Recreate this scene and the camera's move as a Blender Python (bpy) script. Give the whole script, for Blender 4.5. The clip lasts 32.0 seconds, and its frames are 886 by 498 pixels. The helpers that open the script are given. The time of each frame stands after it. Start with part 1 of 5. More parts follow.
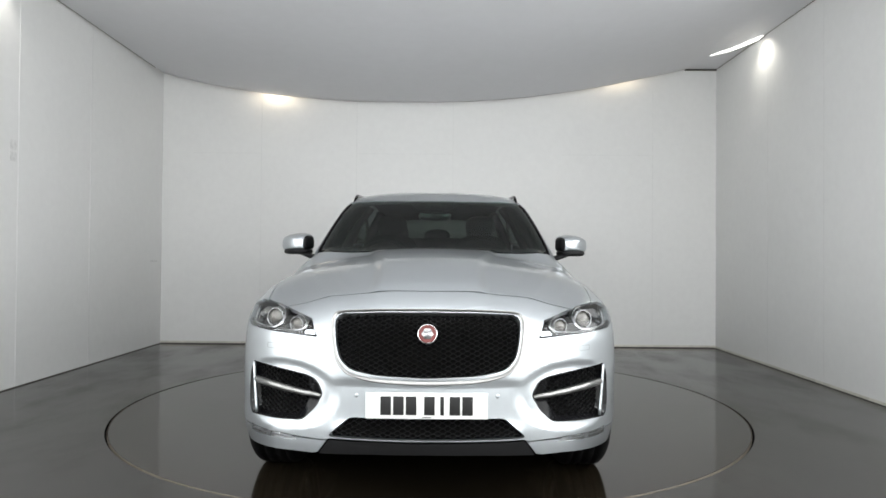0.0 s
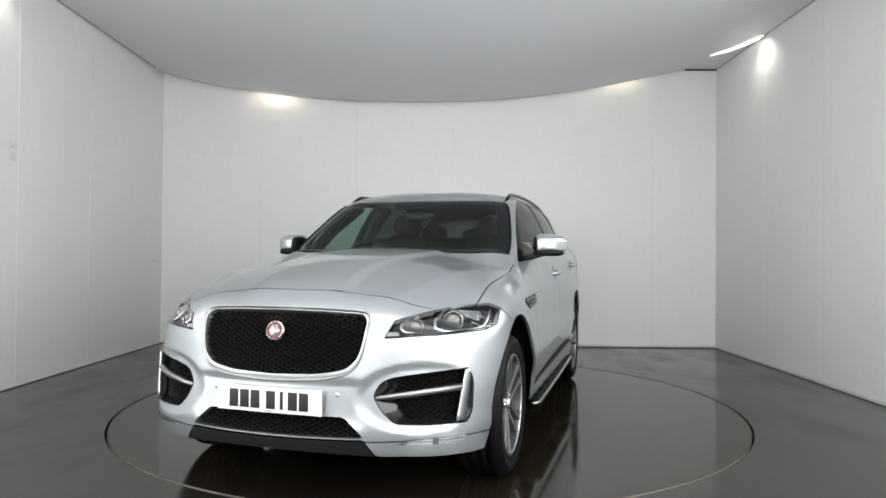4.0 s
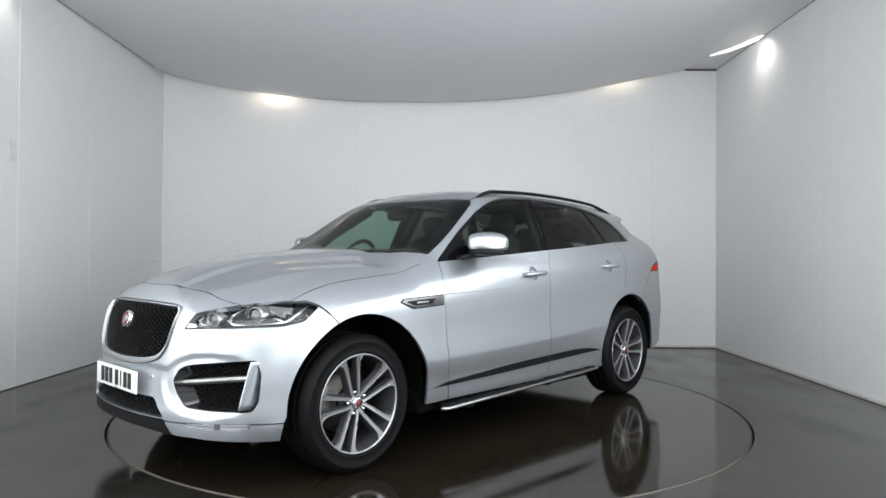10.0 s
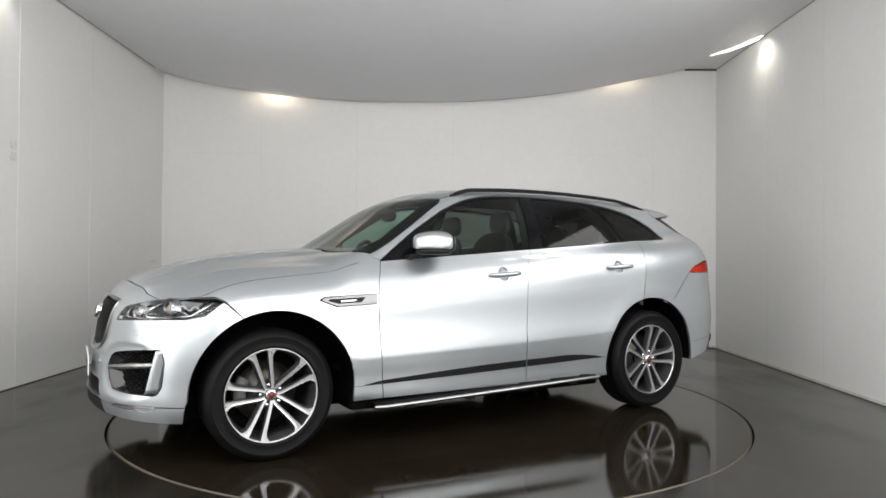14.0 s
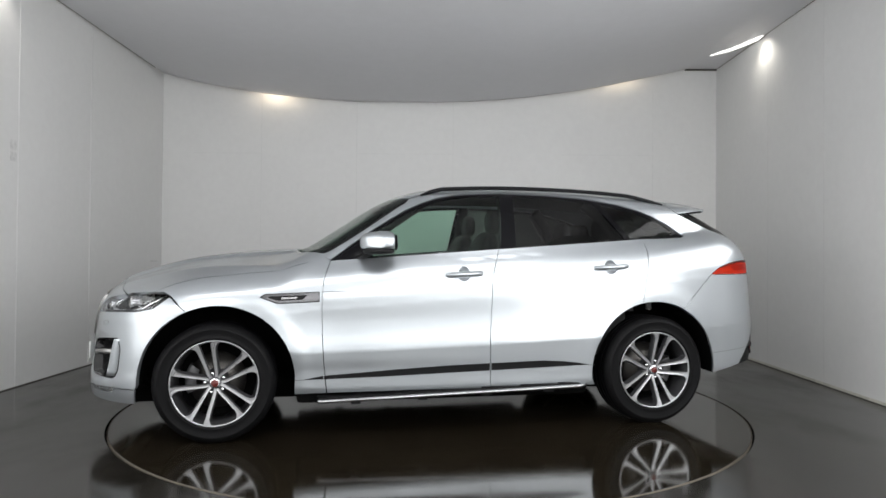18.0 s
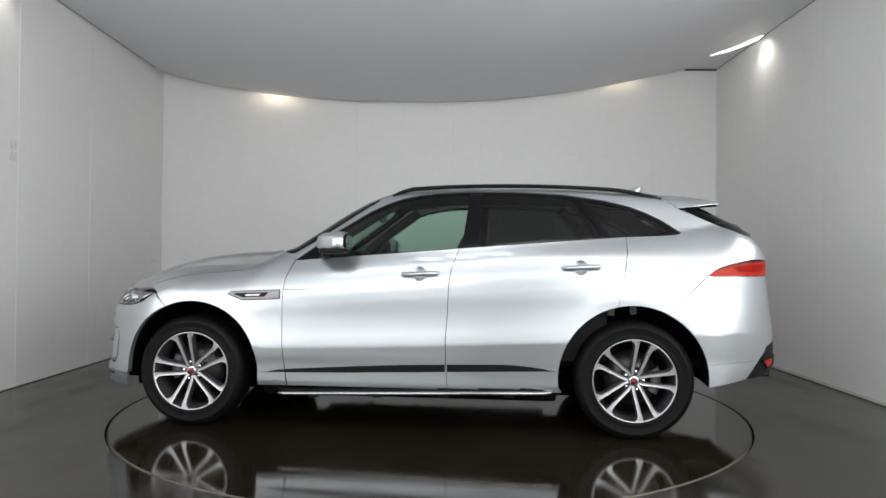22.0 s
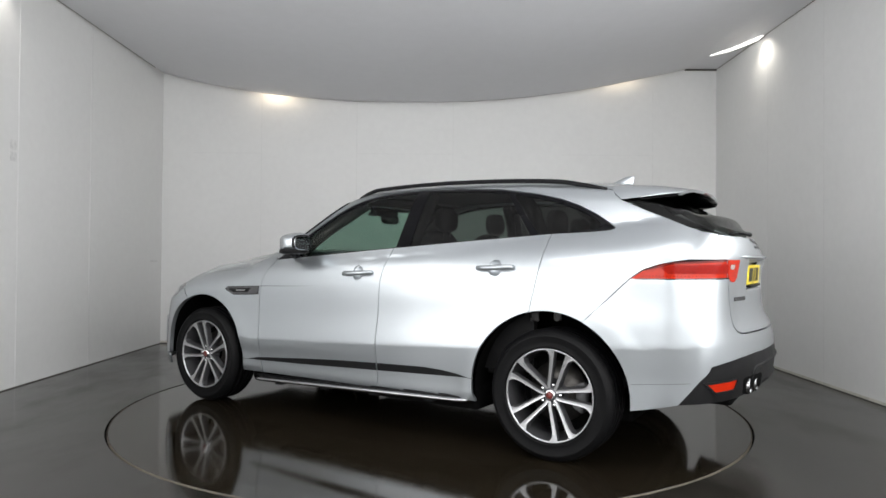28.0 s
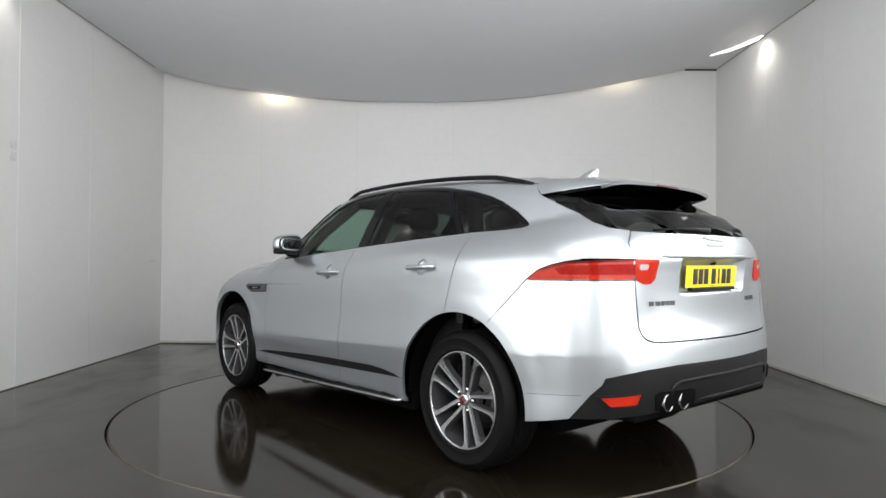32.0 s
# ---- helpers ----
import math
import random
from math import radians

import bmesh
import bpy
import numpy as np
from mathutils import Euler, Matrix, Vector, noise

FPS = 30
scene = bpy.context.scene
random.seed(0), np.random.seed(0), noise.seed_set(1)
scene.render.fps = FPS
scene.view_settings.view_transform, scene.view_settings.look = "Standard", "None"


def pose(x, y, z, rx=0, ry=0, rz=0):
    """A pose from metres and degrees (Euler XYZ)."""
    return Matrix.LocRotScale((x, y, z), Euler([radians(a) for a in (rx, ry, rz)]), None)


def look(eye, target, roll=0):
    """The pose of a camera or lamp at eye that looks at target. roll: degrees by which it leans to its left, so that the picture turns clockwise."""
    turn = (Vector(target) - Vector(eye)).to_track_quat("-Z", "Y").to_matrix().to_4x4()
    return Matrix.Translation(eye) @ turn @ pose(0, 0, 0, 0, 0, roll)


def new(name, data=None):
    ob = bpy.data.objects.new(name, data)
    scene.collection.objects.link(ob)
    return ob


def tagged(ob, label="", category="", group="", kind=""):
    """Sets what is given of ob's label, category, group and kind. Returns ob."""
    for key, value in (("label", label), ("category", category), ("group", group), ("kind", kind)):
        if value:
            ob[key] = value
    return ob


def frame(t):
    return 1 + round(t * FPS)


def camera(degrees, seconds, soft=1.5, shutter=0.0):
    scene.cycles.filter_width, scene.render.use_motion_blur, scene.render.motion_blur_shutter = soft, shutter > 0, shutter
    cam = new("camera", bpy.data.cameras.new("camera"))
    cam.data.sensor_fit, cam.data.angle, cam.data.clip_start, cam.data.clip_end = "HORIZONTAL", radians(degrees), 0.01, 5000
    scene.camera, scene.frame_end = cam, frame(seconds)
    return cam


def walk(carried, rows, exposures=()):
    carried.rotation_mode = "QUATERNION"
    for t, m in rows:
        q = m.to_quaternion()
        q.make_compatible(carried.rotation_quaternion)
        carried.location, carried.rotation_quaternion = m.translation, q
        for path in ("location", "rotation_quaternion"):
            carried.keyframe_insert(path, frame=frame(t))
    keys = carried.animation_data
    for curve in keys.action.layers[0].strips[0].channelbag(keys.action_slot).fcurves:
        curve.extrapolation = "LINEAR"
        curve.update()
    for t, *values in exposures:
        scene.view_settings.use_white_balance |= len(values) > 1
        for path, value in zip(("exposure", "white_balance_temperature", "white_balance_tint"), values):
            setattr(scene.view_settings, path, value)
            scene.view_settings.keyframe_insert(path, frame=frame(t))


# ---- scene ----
cam = camera(67.1, 32.0, soft=1.6)
EYE = Vector((0.0, -5.216, 1.1225))
PITCH, YAW = radians(0.741), radians(0.947)
AIM = EYE + Vector((math.sin(YAW) * math.cos(PITCH), math.cos(YAW) * math.cos(PITCH), math.sin(PITCH)))
VIEW = look(EYE, AIM, 0.44)
walk(cam, [(0, VIEW), (32, VIEW)], [(0, -0.12, 6500, 8), (6, -0.12, 6470, 8), (7, -0.12, 6390, 8), (8, -0.12, 6280, 8), (9, -0.10, 6230, 9), (12.4, -0.16, 6280, 9), (13, -0.19, 6750, 10), (14.5, -0.22, 6700, 10), (17, -0.42, 6530, 10), (20, -0.50, 6530, 10), (23, -0.47, 6530, 10), (28, -0.28, 6550, 10), (32, -0.25, 6550, 10)])

# ---- light ----
world = bpy.data.worlds.new("world")
scene.world = world
world.use_nodes = True
world.node_tree.nodes["Background"].inputs[0].default_value = (0.8, 0.9, 1.0, 1)
world.node_tree.nodes["Background"].inputs[1].default_value = 0.02


def area(name, eye, target, sx, sy, watts, colour):
    d = bpy.data.lights.new(name, "AREA")
    d.shape, d.size, d.size_y, d.energy, d.color = "RECTANGLE", sx, sy, watts, colour
    ob = new(name, d)
    ob.matrix_world = look(eye, target)
    return ob


def spot(name, eye, target, watts, colour, angle=100, blend=0.9, radius=0.03):
    d = bpy.data.lights.new(name, "SPOT")
    d.energy, d.color, d.spot_size, d.spot_blend, d.shadow_soft_size = watts, colour, radians(angle), blend, radius
    ob = new(name, d)
    ob.matrix_world = look(eye, target)
    return ob


COOL, WARM = (0.98, 0.99, 1.0), (1.0, 0.84, 0.62)
# the softboxes beside the camera and along both side walls, and an added overhead fill
area("softbox_lamp", (-2.1, -6.7, 2.25), (-1.5, 0, 0.9), 2.7, 1.7, 84, COOL)
area("softbox_lamp", (1.95, -6.7, 2.25), (1.5, 0, 0.9), 2.7, 1.7, 112, COOL)
area("side_light", (-3.42, -2.95, 1.60), (0, -2.6, 1.3), 5.4, 2.7, 128, COOL)
area("side_light", (3.30, -2.95, 1.60), (0, -2.6, 0.9), 5.4, 2.7, 212, COOL)
area("overhead_fill", (0, -3.6, 3.40), (0, -3.3, 0), 4.6, 1.0, 80, COOL)
# wall washers above the ceiling's edge
spot("washer", (-2.0, 3.21, 3.42), (-2.0, 3.36, 2.6), 17, WARM, 150, 1.0, 0.10)
spot("washer", (2.38, 3.06, 3.62), (2.38, 3.22, 2.8), 8, WARM, 150, 1.0, 0.10)
spot("washer", (3.40, 1.86, 3.50), (3.56, 1.86, 3.05), 12, (1.0, 0.95, 0.85), 130, 1.0, 0.05)
spot("washer", (-3.42, 0.15, 3.45), (-3.52, 0.15, 2.9), 15, (1.0, 0.95, 0.88))


# ---- materials ----
def material(name):
    m = bpy.data.materials.new(name)
    m.use_nodes = True
    return m, m.node_tree.nodes, m.node_tree.links, m.node_tree.nodes["Principled BSDF"]


def plain(name, colour, rough=0.5, metal=0.0, coat=0.0, grain=0.0, scale=60.0, bump=0.0, spread=0.15, spec=0.5):
    """A principled surface whose colour and roughness vary at two scales."""
    m, n, l, b = material(name)
    b.inputs["Base Color"].default_value = (*colour, 1)
    b.inputs["Roughness"].default_value = rough
    b.inputs["Metallic"].default_value = metal
    b.inputs["Coat Weight"].default_value = coat
    b.inputs["Specular IOR Level"].default_value = spec
    b.inputs["Coat Roughness"].default_value = 0.03
    if grain or bump:
        co = n.new("ShaderNodeTexCoord")
        fine, broad, mix = n.new("ShaderNodeTexNoise"), n.new("ShaderNodeTexNoise"), n.new("ShaderNodeMath")
        fine.inputs["Scale"].default_value, broad.inputs["Scale"].default_value = scale, scale / 14
        fine.inputs["Detail"].default_value = broad.inputs["Detail"].default_value = 4
        for q in (fine, broad):
            l.new(co.outputs["Object"], q.inputs["Vector"])
        mix.operation = "ADD"
        l.new(fine.outputs["Fac"], mix.inputs[0])
        l.new(broad.outputs["Fac"], mix.inputs[1])
        if grain:
            ramp = n.new("ShaderNodeMapRange")
            ramp.inputs["From Min"].default_value, ramp.inputs["From Max"].default_value = 0.6, 1.4
            ramp.inputs["To Min"].default_value, ramp.inputs["To Max"].default_value = 1 - grain, 1 + grain
            l.new(mix.outputs[0], ramp.inputs["Value"])
            vm = n.new("ShaderNodeVectorMath")
            vm.operation = "SCALE"
            vm.inputs[0].default_value = colour
            l.new(ramp.outputs[0], vm.inputs["Scale"])
            l.new(vm.outputs[0], b.inputs["Base Color"])
            rr = n.new("ShaderNodeMapRange")
            rr.inputs["From Min"].default_value, rr.inputs["From Max"].default_value = 0.6, 1.4
            rr.inputs["To Min"].default_value, rr.inputs["To Max"].default_value = rough * (1 - spread), min(1, rough * (1 + spread))
            l.new(mix.outputs[0], rr.inputs["Value"])
            l.new(rr.outputs[0], b.inputs["Roughness"])
        if bump:
            bp = n.new("ShaderNodeBump")
            bp.inputs["Strength"].default_value, bp.inputs["Distance"].default_value = bump, 0.004
            l.new(mix.outputs[0], bp.inputs["Height"])
            l.new(bp.outputs[0], b.inputs["Normal"])
    return m


def paint_material():
    """Silver metallic paint under clear coat, with fine flakes."""
    m, n, l, b = material("silver_paint")
    co, fl = n.new("ShaderNodeTexCoord"), n.new("ShaderNodeTexVoronoi")
    fl.inputs["Scale"].default_value = 900
    l.new(co.outputs["Object"], fl.inputs["Vector"])
    mr = n.new("ShaderNodeMapRange")
    mr.inputs["To Min"].default_value, mr.inputs["To Max"].default_value = 0.92, 1.05
    l.new(fl.outputs["Color"], mr.inputs["Value"])
    vm = n.new("ShaderNodeVectorMath")
    vm.operation = "SCALE"
    vm.inputs[0].default_value = (0.495, 0.527, 0.552)
    l.new(mr.outputs[0], vm.inputs["Scale"])
    l.new(vm.outputs[0], b.inputs["Base Color"])
    b.inputs["Metallic"].default_value = 0.86
    b.inputs["Roughness"].default_value = 0.33
    b.inputs["Coat Weight"].default_value = 0.8
    b.inputs["Coat Roughness"].default_value = 0.035
    return m


def glass_material(name, tint, gloss=0.9):
    """Tinted pane: clear through, mirror-like at a slant."""
    m, n, l, b = material(name)
    n.remove(b)
    tr, gl, mx, lw = n.new("ShaderNodeBsdfTransparent"), n.new("ShaderNodeBsdfGlossy"), n.new("ShaderNodeMixShader"), n.new("ShaderNodeLayerWeight")
    tr.inputs[0].default_value = (*tint, 1)
    gl.inputs["Color"].default_value = (gloss, gloss, gloss, 1)
    gl.inputs["Roughness"].default_value = 0.01
    lw.inputs["Blend"].default_value = 0.5
    pw, sc = n.new("ShaderNodeMath"), n.new("ShaderNodeMath")
    pw.operation, sc.operation = "POWER", "MULTIPLY_ADD"
    pw.inputs[1].default_value, sc.inputs[1].default_value, sc.inputs[2].default_value = 5.0, 0.75, 0.030
    l.new(lw.outputs["Facing"], pw.inputs[0])
    l.new(pw.outputs[0], sc.inputs[0])
    l.new(sc.outputs[0], mx.inputs[0])
    l.new(tr.outputs[0], mx.inputs[1])
    l.new(gl.outputs[0], mx.inputs[2])
    l.new(mx.outputs[0], n["Material Output"].inputs["Surface"])
    return m


def glow(name, colour, strength):
    m, n, l, b = material(name)
    b.inputs["Base Color"].default_value = (*colour, 1)
    b.inputs["Emission Color"].default_value = (*colour, 1)
    b.inputs["Emission Strength"].default_value = strength
    return m


def floor_material(name, colour, rough, wet, spec=0.5, relief=0.05):
    """Dark sealed concrete, wet in streaks."""
    m, n, l, b = material(name)
    b.inputs["Specular IOR Level"].default_value = spec
    co = n.new("ShaderNodeTexCoord")
    mp = n.new("ShaderNodeMapping")
    mp.inputs["Scale"].default_value = (1.0, 0.45, 1.0)
    l.new(co.outputs["Object"], mp.inputs["Vector"])
    big, small = n.new("ShaderNodeTexNoise"), n.new("ShaderNodeTexNoise")
    big.inputs["Scale"].default_value, big.inputs["Detail"].default_value, big.inputs["Roughness"].default_value = 1.6, 6, 0.62
    small.inputs["Scale"].default_value, small.inputs["Detail"].default_value = 45, 5
    l.new(mp.outputs[0], big.inputs["Vector"])
    l.new(co.outputs["Object"], small.inputs["Vector"])
    ramp = n.new("ShaderNodeMapRange")
    ramp.inputs["From Min"].default_value, ramp.inputs["From Max"].default_value = 0.35, 0.65
    ramp.inputs["To Min"].default_value, ramp.inputs["To Max"].default_value = 0.78, 1.22
    l.new(big.outputs["Fac"], ramp.inputs["Value"])
    r2 = n.new("ShaderNodeMapRange")
    r2.inputs["From Min"].default_value, r2.inputs["From Max"].default_value = 0.3, 0.7
    r2.inputs["To Min"].default_value, r2.inputs["To Max"].default_value = 0.9, 1.1
    l.new(small.outputs["Fac"], r2.inputs["Value"])
    mu = n.new("ShaderNodeMath")
    mu.operation = "MULTIPLY"
    l.new(ramp.outputs[0], mu.inputs[0])
    l.new(r2.outputs[0], mu.inputs[1])
    vm = n.new("ShaderNodeVectorMath")
    vm.operation = "SCALE"
    vm.inputs[0].default_value = colour
    l.new(mu.outputs[0], vm.inputs["Scale"])
    l.new(vm.outputs[0], b.inputs["Base Color"])
    rr = n.new("ShaderNodeMapRange")
    rr.inputs["From Min"].default_value, rr.inputs["From Max"].default_value = 0.38, 0.62
    rr.inputs["To Min"].default_value, rr.inputs["To Max"].default_value = rough, rough + wet
    l.new(big.outputs["Fac"], rr.inputs["Value"])
    l.new(rr.outputs[0], b.inputs["Roughness"])
    bp = n.new("ShaderNodeBump")
    bp.inputs["Strength"].default_value, bp.inputs["Distance"].default_value = relief, 0.002
    add = n.new("ShaderNodeMath")
    add.operation = "MULTIPLY_ADD"
    add.inputs[1].default_value = 0.12
    l.new(small.outputs["Fac"], add.inputs[0])
    l.new(big.outputs["Fac"], add.inputs[2])
    l.new(add.outputs[0], bp.inputs["Height"])
    l.new(bp.outputs[0], b.inputs["Normal"])
    return m


PAINT = paint_material()
WALL = plain("wall_paint", (0.78, 0.78, 0.77), 0.6, grain=0.03, scale=14, bump=0.05)
CEIL = plain("ceiling_cloth", (0.78, 0.78, 0.80), 0.7, grain=0.025, scale=9, bump=0.03)
FLOOR = floor_material("floor_seal", (0.0185, 0.0168, 0.0140), 0.08, 0.18, 0.42, 0.14)
TABLE = floor_material("table_seal", (0.0130, 0.0102, 0.0066), 0.065, 0.05, 0.46, 0.06)
BLACK = plain("black_plastic", (0.007, 0.007, 0.0075), 0.5, spec=0.2, grain=0.2, scale=120, bump=0.1)
GLOSS = plain("gloss_black", (0.008, 0.008, 0.009), 0.10, coat=0.3)
SURROUND = plain("window_surround", (0.004, 0.004, 0.005), 0.15, spec=0.14)
DARK = plain("dark_void", (0.004, 0.004, 0.004), 0.9, spec=0.05)
RUBBER = plain("tyre_rubber", (0.0036, 0.0036, 0.004), 0.55, spec=0.14, grain=0.25, scale=50, bump=0.15)
MIRROR = plain("mirror_silver", (0.30, 0.32, 0.33), 0.02, 1.0)
BOARD_STEEL = plain("board_steel", (0.36, 0.36, 0.365), 0.22, 1.0)
DARK_CHROME = plain("dark_chrome", (0.16, 0.16, 0.165), 0.24, 1.0)
CHROME = plain("chrome", (0.75, 0.76, 0.77), 0.10, 1.0)
SATIN = plain("satin_silver", (0.33, 0.328, 0.32), 0.38, 1.0)
MESH = plain("grille_black", (0.010, 0.010, 0.0105), 0.35, spec=0.35)
BRACKET = plain("dark_bracket", (0.05, 0.05, 0.052), 0.5, 0.3, grain=0.2, scale=60)
ALLOY = plain("machined_alloy", (0.50, 0.505, 0.515), 0.30, 0.95, grain=0.05, scale=90)
ALLOY_DARK = plain("grey_alloy", (0.10, 0.10, 0.105), 0.38, 0.6)
STEEL = plain("brake_steel", (0.09, 0.085, 0.08), 0.4, 0.9, grain=0.2, scale=70)
WHITE_PLATE = plain("white_plate", (0.80, 0.80, 0.78), 0.35)
YELLOW_PLATE = plain("yellow_plate", (0.85, 0.66, 0.02), 0.35)
INK = plain("black_ink", (0.012, 0.012, 0.012), 0.5)
RED_BADGE = plain("red_badge", (0.13, 0.022, 0.019), 0.4)
LAMP_RED = plain("red_lens", (0.42, 0.018, 0.004), 0.35, coat=0.35, spec=0.03, grain=0.18, scale=30)
LAMP_DEEP = plain("deep_red_lens", (0.10, 0.002, 0.001), 0.2, coat=0.15, spec=0.15)
LAMP_DEEPER = plain("mid_red_lens", (0.25, 0.006, 0.002), 0.3, coat=0.05, spec=0.05, grain=0.2, scale=60)
LEATHER = plain("black_leather", (0.007, 0.0068, 0.0068), 0.55, spec=0.22, grain=0.15, scale=80)
TRIM = plain("grey_trim", (0.009, 0.009, 0.0095), 0.6, spec=0.2, grain=0.1, scale=90)
HEADLINER = plain("dark_headliner", (0.016, 0.016, 0.017), 0.8, grain=0.05, scale=80)
GLASS = glass_material("clear_glass", (0.60, 0.77, 0.68))
SCREEN = glass_material("screen_glass", (0.34, 0.45, 0.40))
REAR_PANE = glass_material("rear_glass", (0.12, 0.13, 0.123))
PRIVACY = glass_material("privacy_glass", (0.14, 0.152, 0.145))
BOWL = plain("lamp_bowl", (0.018, 0.018, 0.019), 0.3, spec=0.3)
EDGE = plain("edge_stone", (0.085, 0.072, 0.053), 0.7, grain=0.55, scale=14)
GRIME = plain("sealant", (0.62, 0.60, 0.54), 0.7, grain=0.3, scale=18)
JOINT = plain("joint_filler", (0.75, 0.75, 0.74), 0.7, grain=0.06, scale=20)
JOINT_DARK = plain("dirty_filler", (0.34, 0.33, 0.30), 0.8, grain=0.3, scale=12)
SMUDGE = plain("scuff", (0.70, 0.70, 0.69), 0.7, grain=0.25, scale=30)
GAP = plain("shadow_gap", (0.10, 0.095, 0.085), 0.9)
LENS = glass_material("lamp_lens", (0.92, 0.93, 0.94))
LAMP_CLEAR = plain("clear_reflector", (0.62, 0.50, 0.48), 0.2, 0.7)
SEAM = plain("panel_seam", (0.16, 0.165, 0.17), 0.5, 0.4)
CASTING = plain("grey_casting", (0.16, 0.16, 0.165), 0.45, 0.5, grain=0.2, scale=60)


# ---- mesh helpers ----
def link(name, bm, mat, parent=None, label="", smooth=True):
    me = bpy.data.meshes.new(name)
    bm.to_mesh(me)
    bm.free()
    me.materials.append(mat)
    me.polygons.foreach_set("use_smooth", [smooth] * len(me.polygons))
    ob = new(name, me)
    ob.parent = parent
    if label:
        ob["label"] = label
    return ob


def part(name, bm, mat, parent, label="", smooth=True):
    return link(name, bm, mat, parent, label, smooth)


def box(bm, x0, x1, y0, y1, z0, z1, bevel=0.0):
    r = bmesh.ops.create_cube(bm, size=1)
    v = r["verts"]
    bmesh.ops.scale(bm, vec=(x1 - x0, y1 - y0, z1 - z0), verts=v)
    bmesh.ops.translate(bm, vec=((x0 + x1) / 2, (y0 + y1) / 2, (z0 + z1) / 2), verts=v)
    if bevel:
        e = list({e for q in v for e in q.link_edges})
        bmesh.ops.bevel(bm, geom=e, offset=bevel, segments=2, affect="EDGES", profile=0.6)
    return bm


def boxed(x0, x1, y0, y1, z0, z1, bevel=0.0):
    return box(bmesh.new(), x0, x1, y0, y1, z0, z1, bevel)


def mesh_from(verts, faces):
    bm = bmesh.new()
    vs = [bm.verts.new(v) for v in verts]
    for f in faces:
        try:
            bm.faces.new([vs[i] for i in f])
        except ValueError:
            pass
    bmesh.ops.recalc_face_normals(bm, faces=bm.faces)
    return bm


def lathe(profile, n=48, axis="y", arc=(0, 2 * math.pi)):
    """Turns a profile of (radius, along) about an axis through the origin."""
    full = abs(arc[1] - arc[0] - 2 * math.pi) < 1e-6
    m = n if full else n + 1
    verts, faces = [], []
    for i in range(m):
        a = arc[0] + (arc[1] - arc[0]) * i / n
        for r, h in profile:
            verts.append((r * math.cos(a), h, r * math.sin(a)) if axis == "y" else (h, r * math.cos(a), r * math.sin(a)) if axis == "x" else (r * math.cos(a), r * math.sin(a), h))
    k = len(profile)
    for i in range(n):
        j = (i + 1) % m
        for q in range(k - 1):
            faces.append((i * k + q, i * k + q + 1, j * k + q + 1, j * k + q))
    return mesh_from(verts, faces)


def tube(points, radius, n=10, flat=1.0, caps=True):
    """A round bar along a path; flat squeezes it in height."""
    pts = [Vector(q) for q in points]
    verts, faces = [], []
    for i, q in enumerate(pts):
        d = (pts[min(i + 1, len(pts) - 1)] - pts[max(i - 1, 0)]).normalized()
        side = d.cross(Vector((0, 0, 1)))
        side = side.normalized() if side.length > 1e-4 else Vector((0, 1, 0))
        up = side.cross(d)
        rad = radius[i] if isinstance(radius, (list, tuple)) else radius
        for k in range(n):
            a = 2 * math.pi * k / n
            verts.append(q + side * rad * math.cos(a) + up * rad * flat * math.sin(a))
    for i in range(len(pts) - 1):
        for k in range(n):
            faces.append((i * n + k, i * n + (k + 1) % n, (i + 1) * n + (k + 1) % n, (i + 1) * n + k))
    if caps:
        faces += [tuple(range(n)), tuple(range((len(pts) - 1) * n, len(pts) * n))]
    return mesh_from(verts, faces)


# ---- the room ----
BL, BR = Vector((-3.46, 3.39, 0)), Vector((3.60, 3.20, 0))
FL, FR = Vector((-3.62, -7.0, 0)), Vector((3.30, -7.0, 0))
TOP = 3.75


def ceiling_z(x, y):
    """The slung ceiling: level at the side walls, sagging in the middle towards the back."""
    d = x + 0.12
    rise = 0.38 * (min(abs(d), 3.36) / 3.36) ** 2.6 if d < 0 else 0.45 * (min(d, 3.32) / 3.32) ** 1.95
    rim = 3.09 + rise
    g = max(0.0, min(1.0, (y + 3.0) / 6.2))
    g = g * g * (3 - 2 * g)
    return 3.53 + (rim - 3.53) * g


def wall(name, a, b, thick, label):
    d = (b - a).normalized()
    nrm = Vector((d.y, -d.x, 0))
    q = [a, b, b + nrm * thick, a + nrm * thick]
    verts = [Vector((v.x, v.y, z)) for z in (-0.05, TOP) for v in q]
    faces = [(0, 1, 2, 3), (4, 5, 6, 7), (0, 1, 5, 4), (1, 2, 6, 5), (2, 3, 7, 6), (3, 0, 4, 7)]
    return tagged(link(name, mesh_from(verts, faces), WALL, smooth=False), label, "wall", kind="structure")


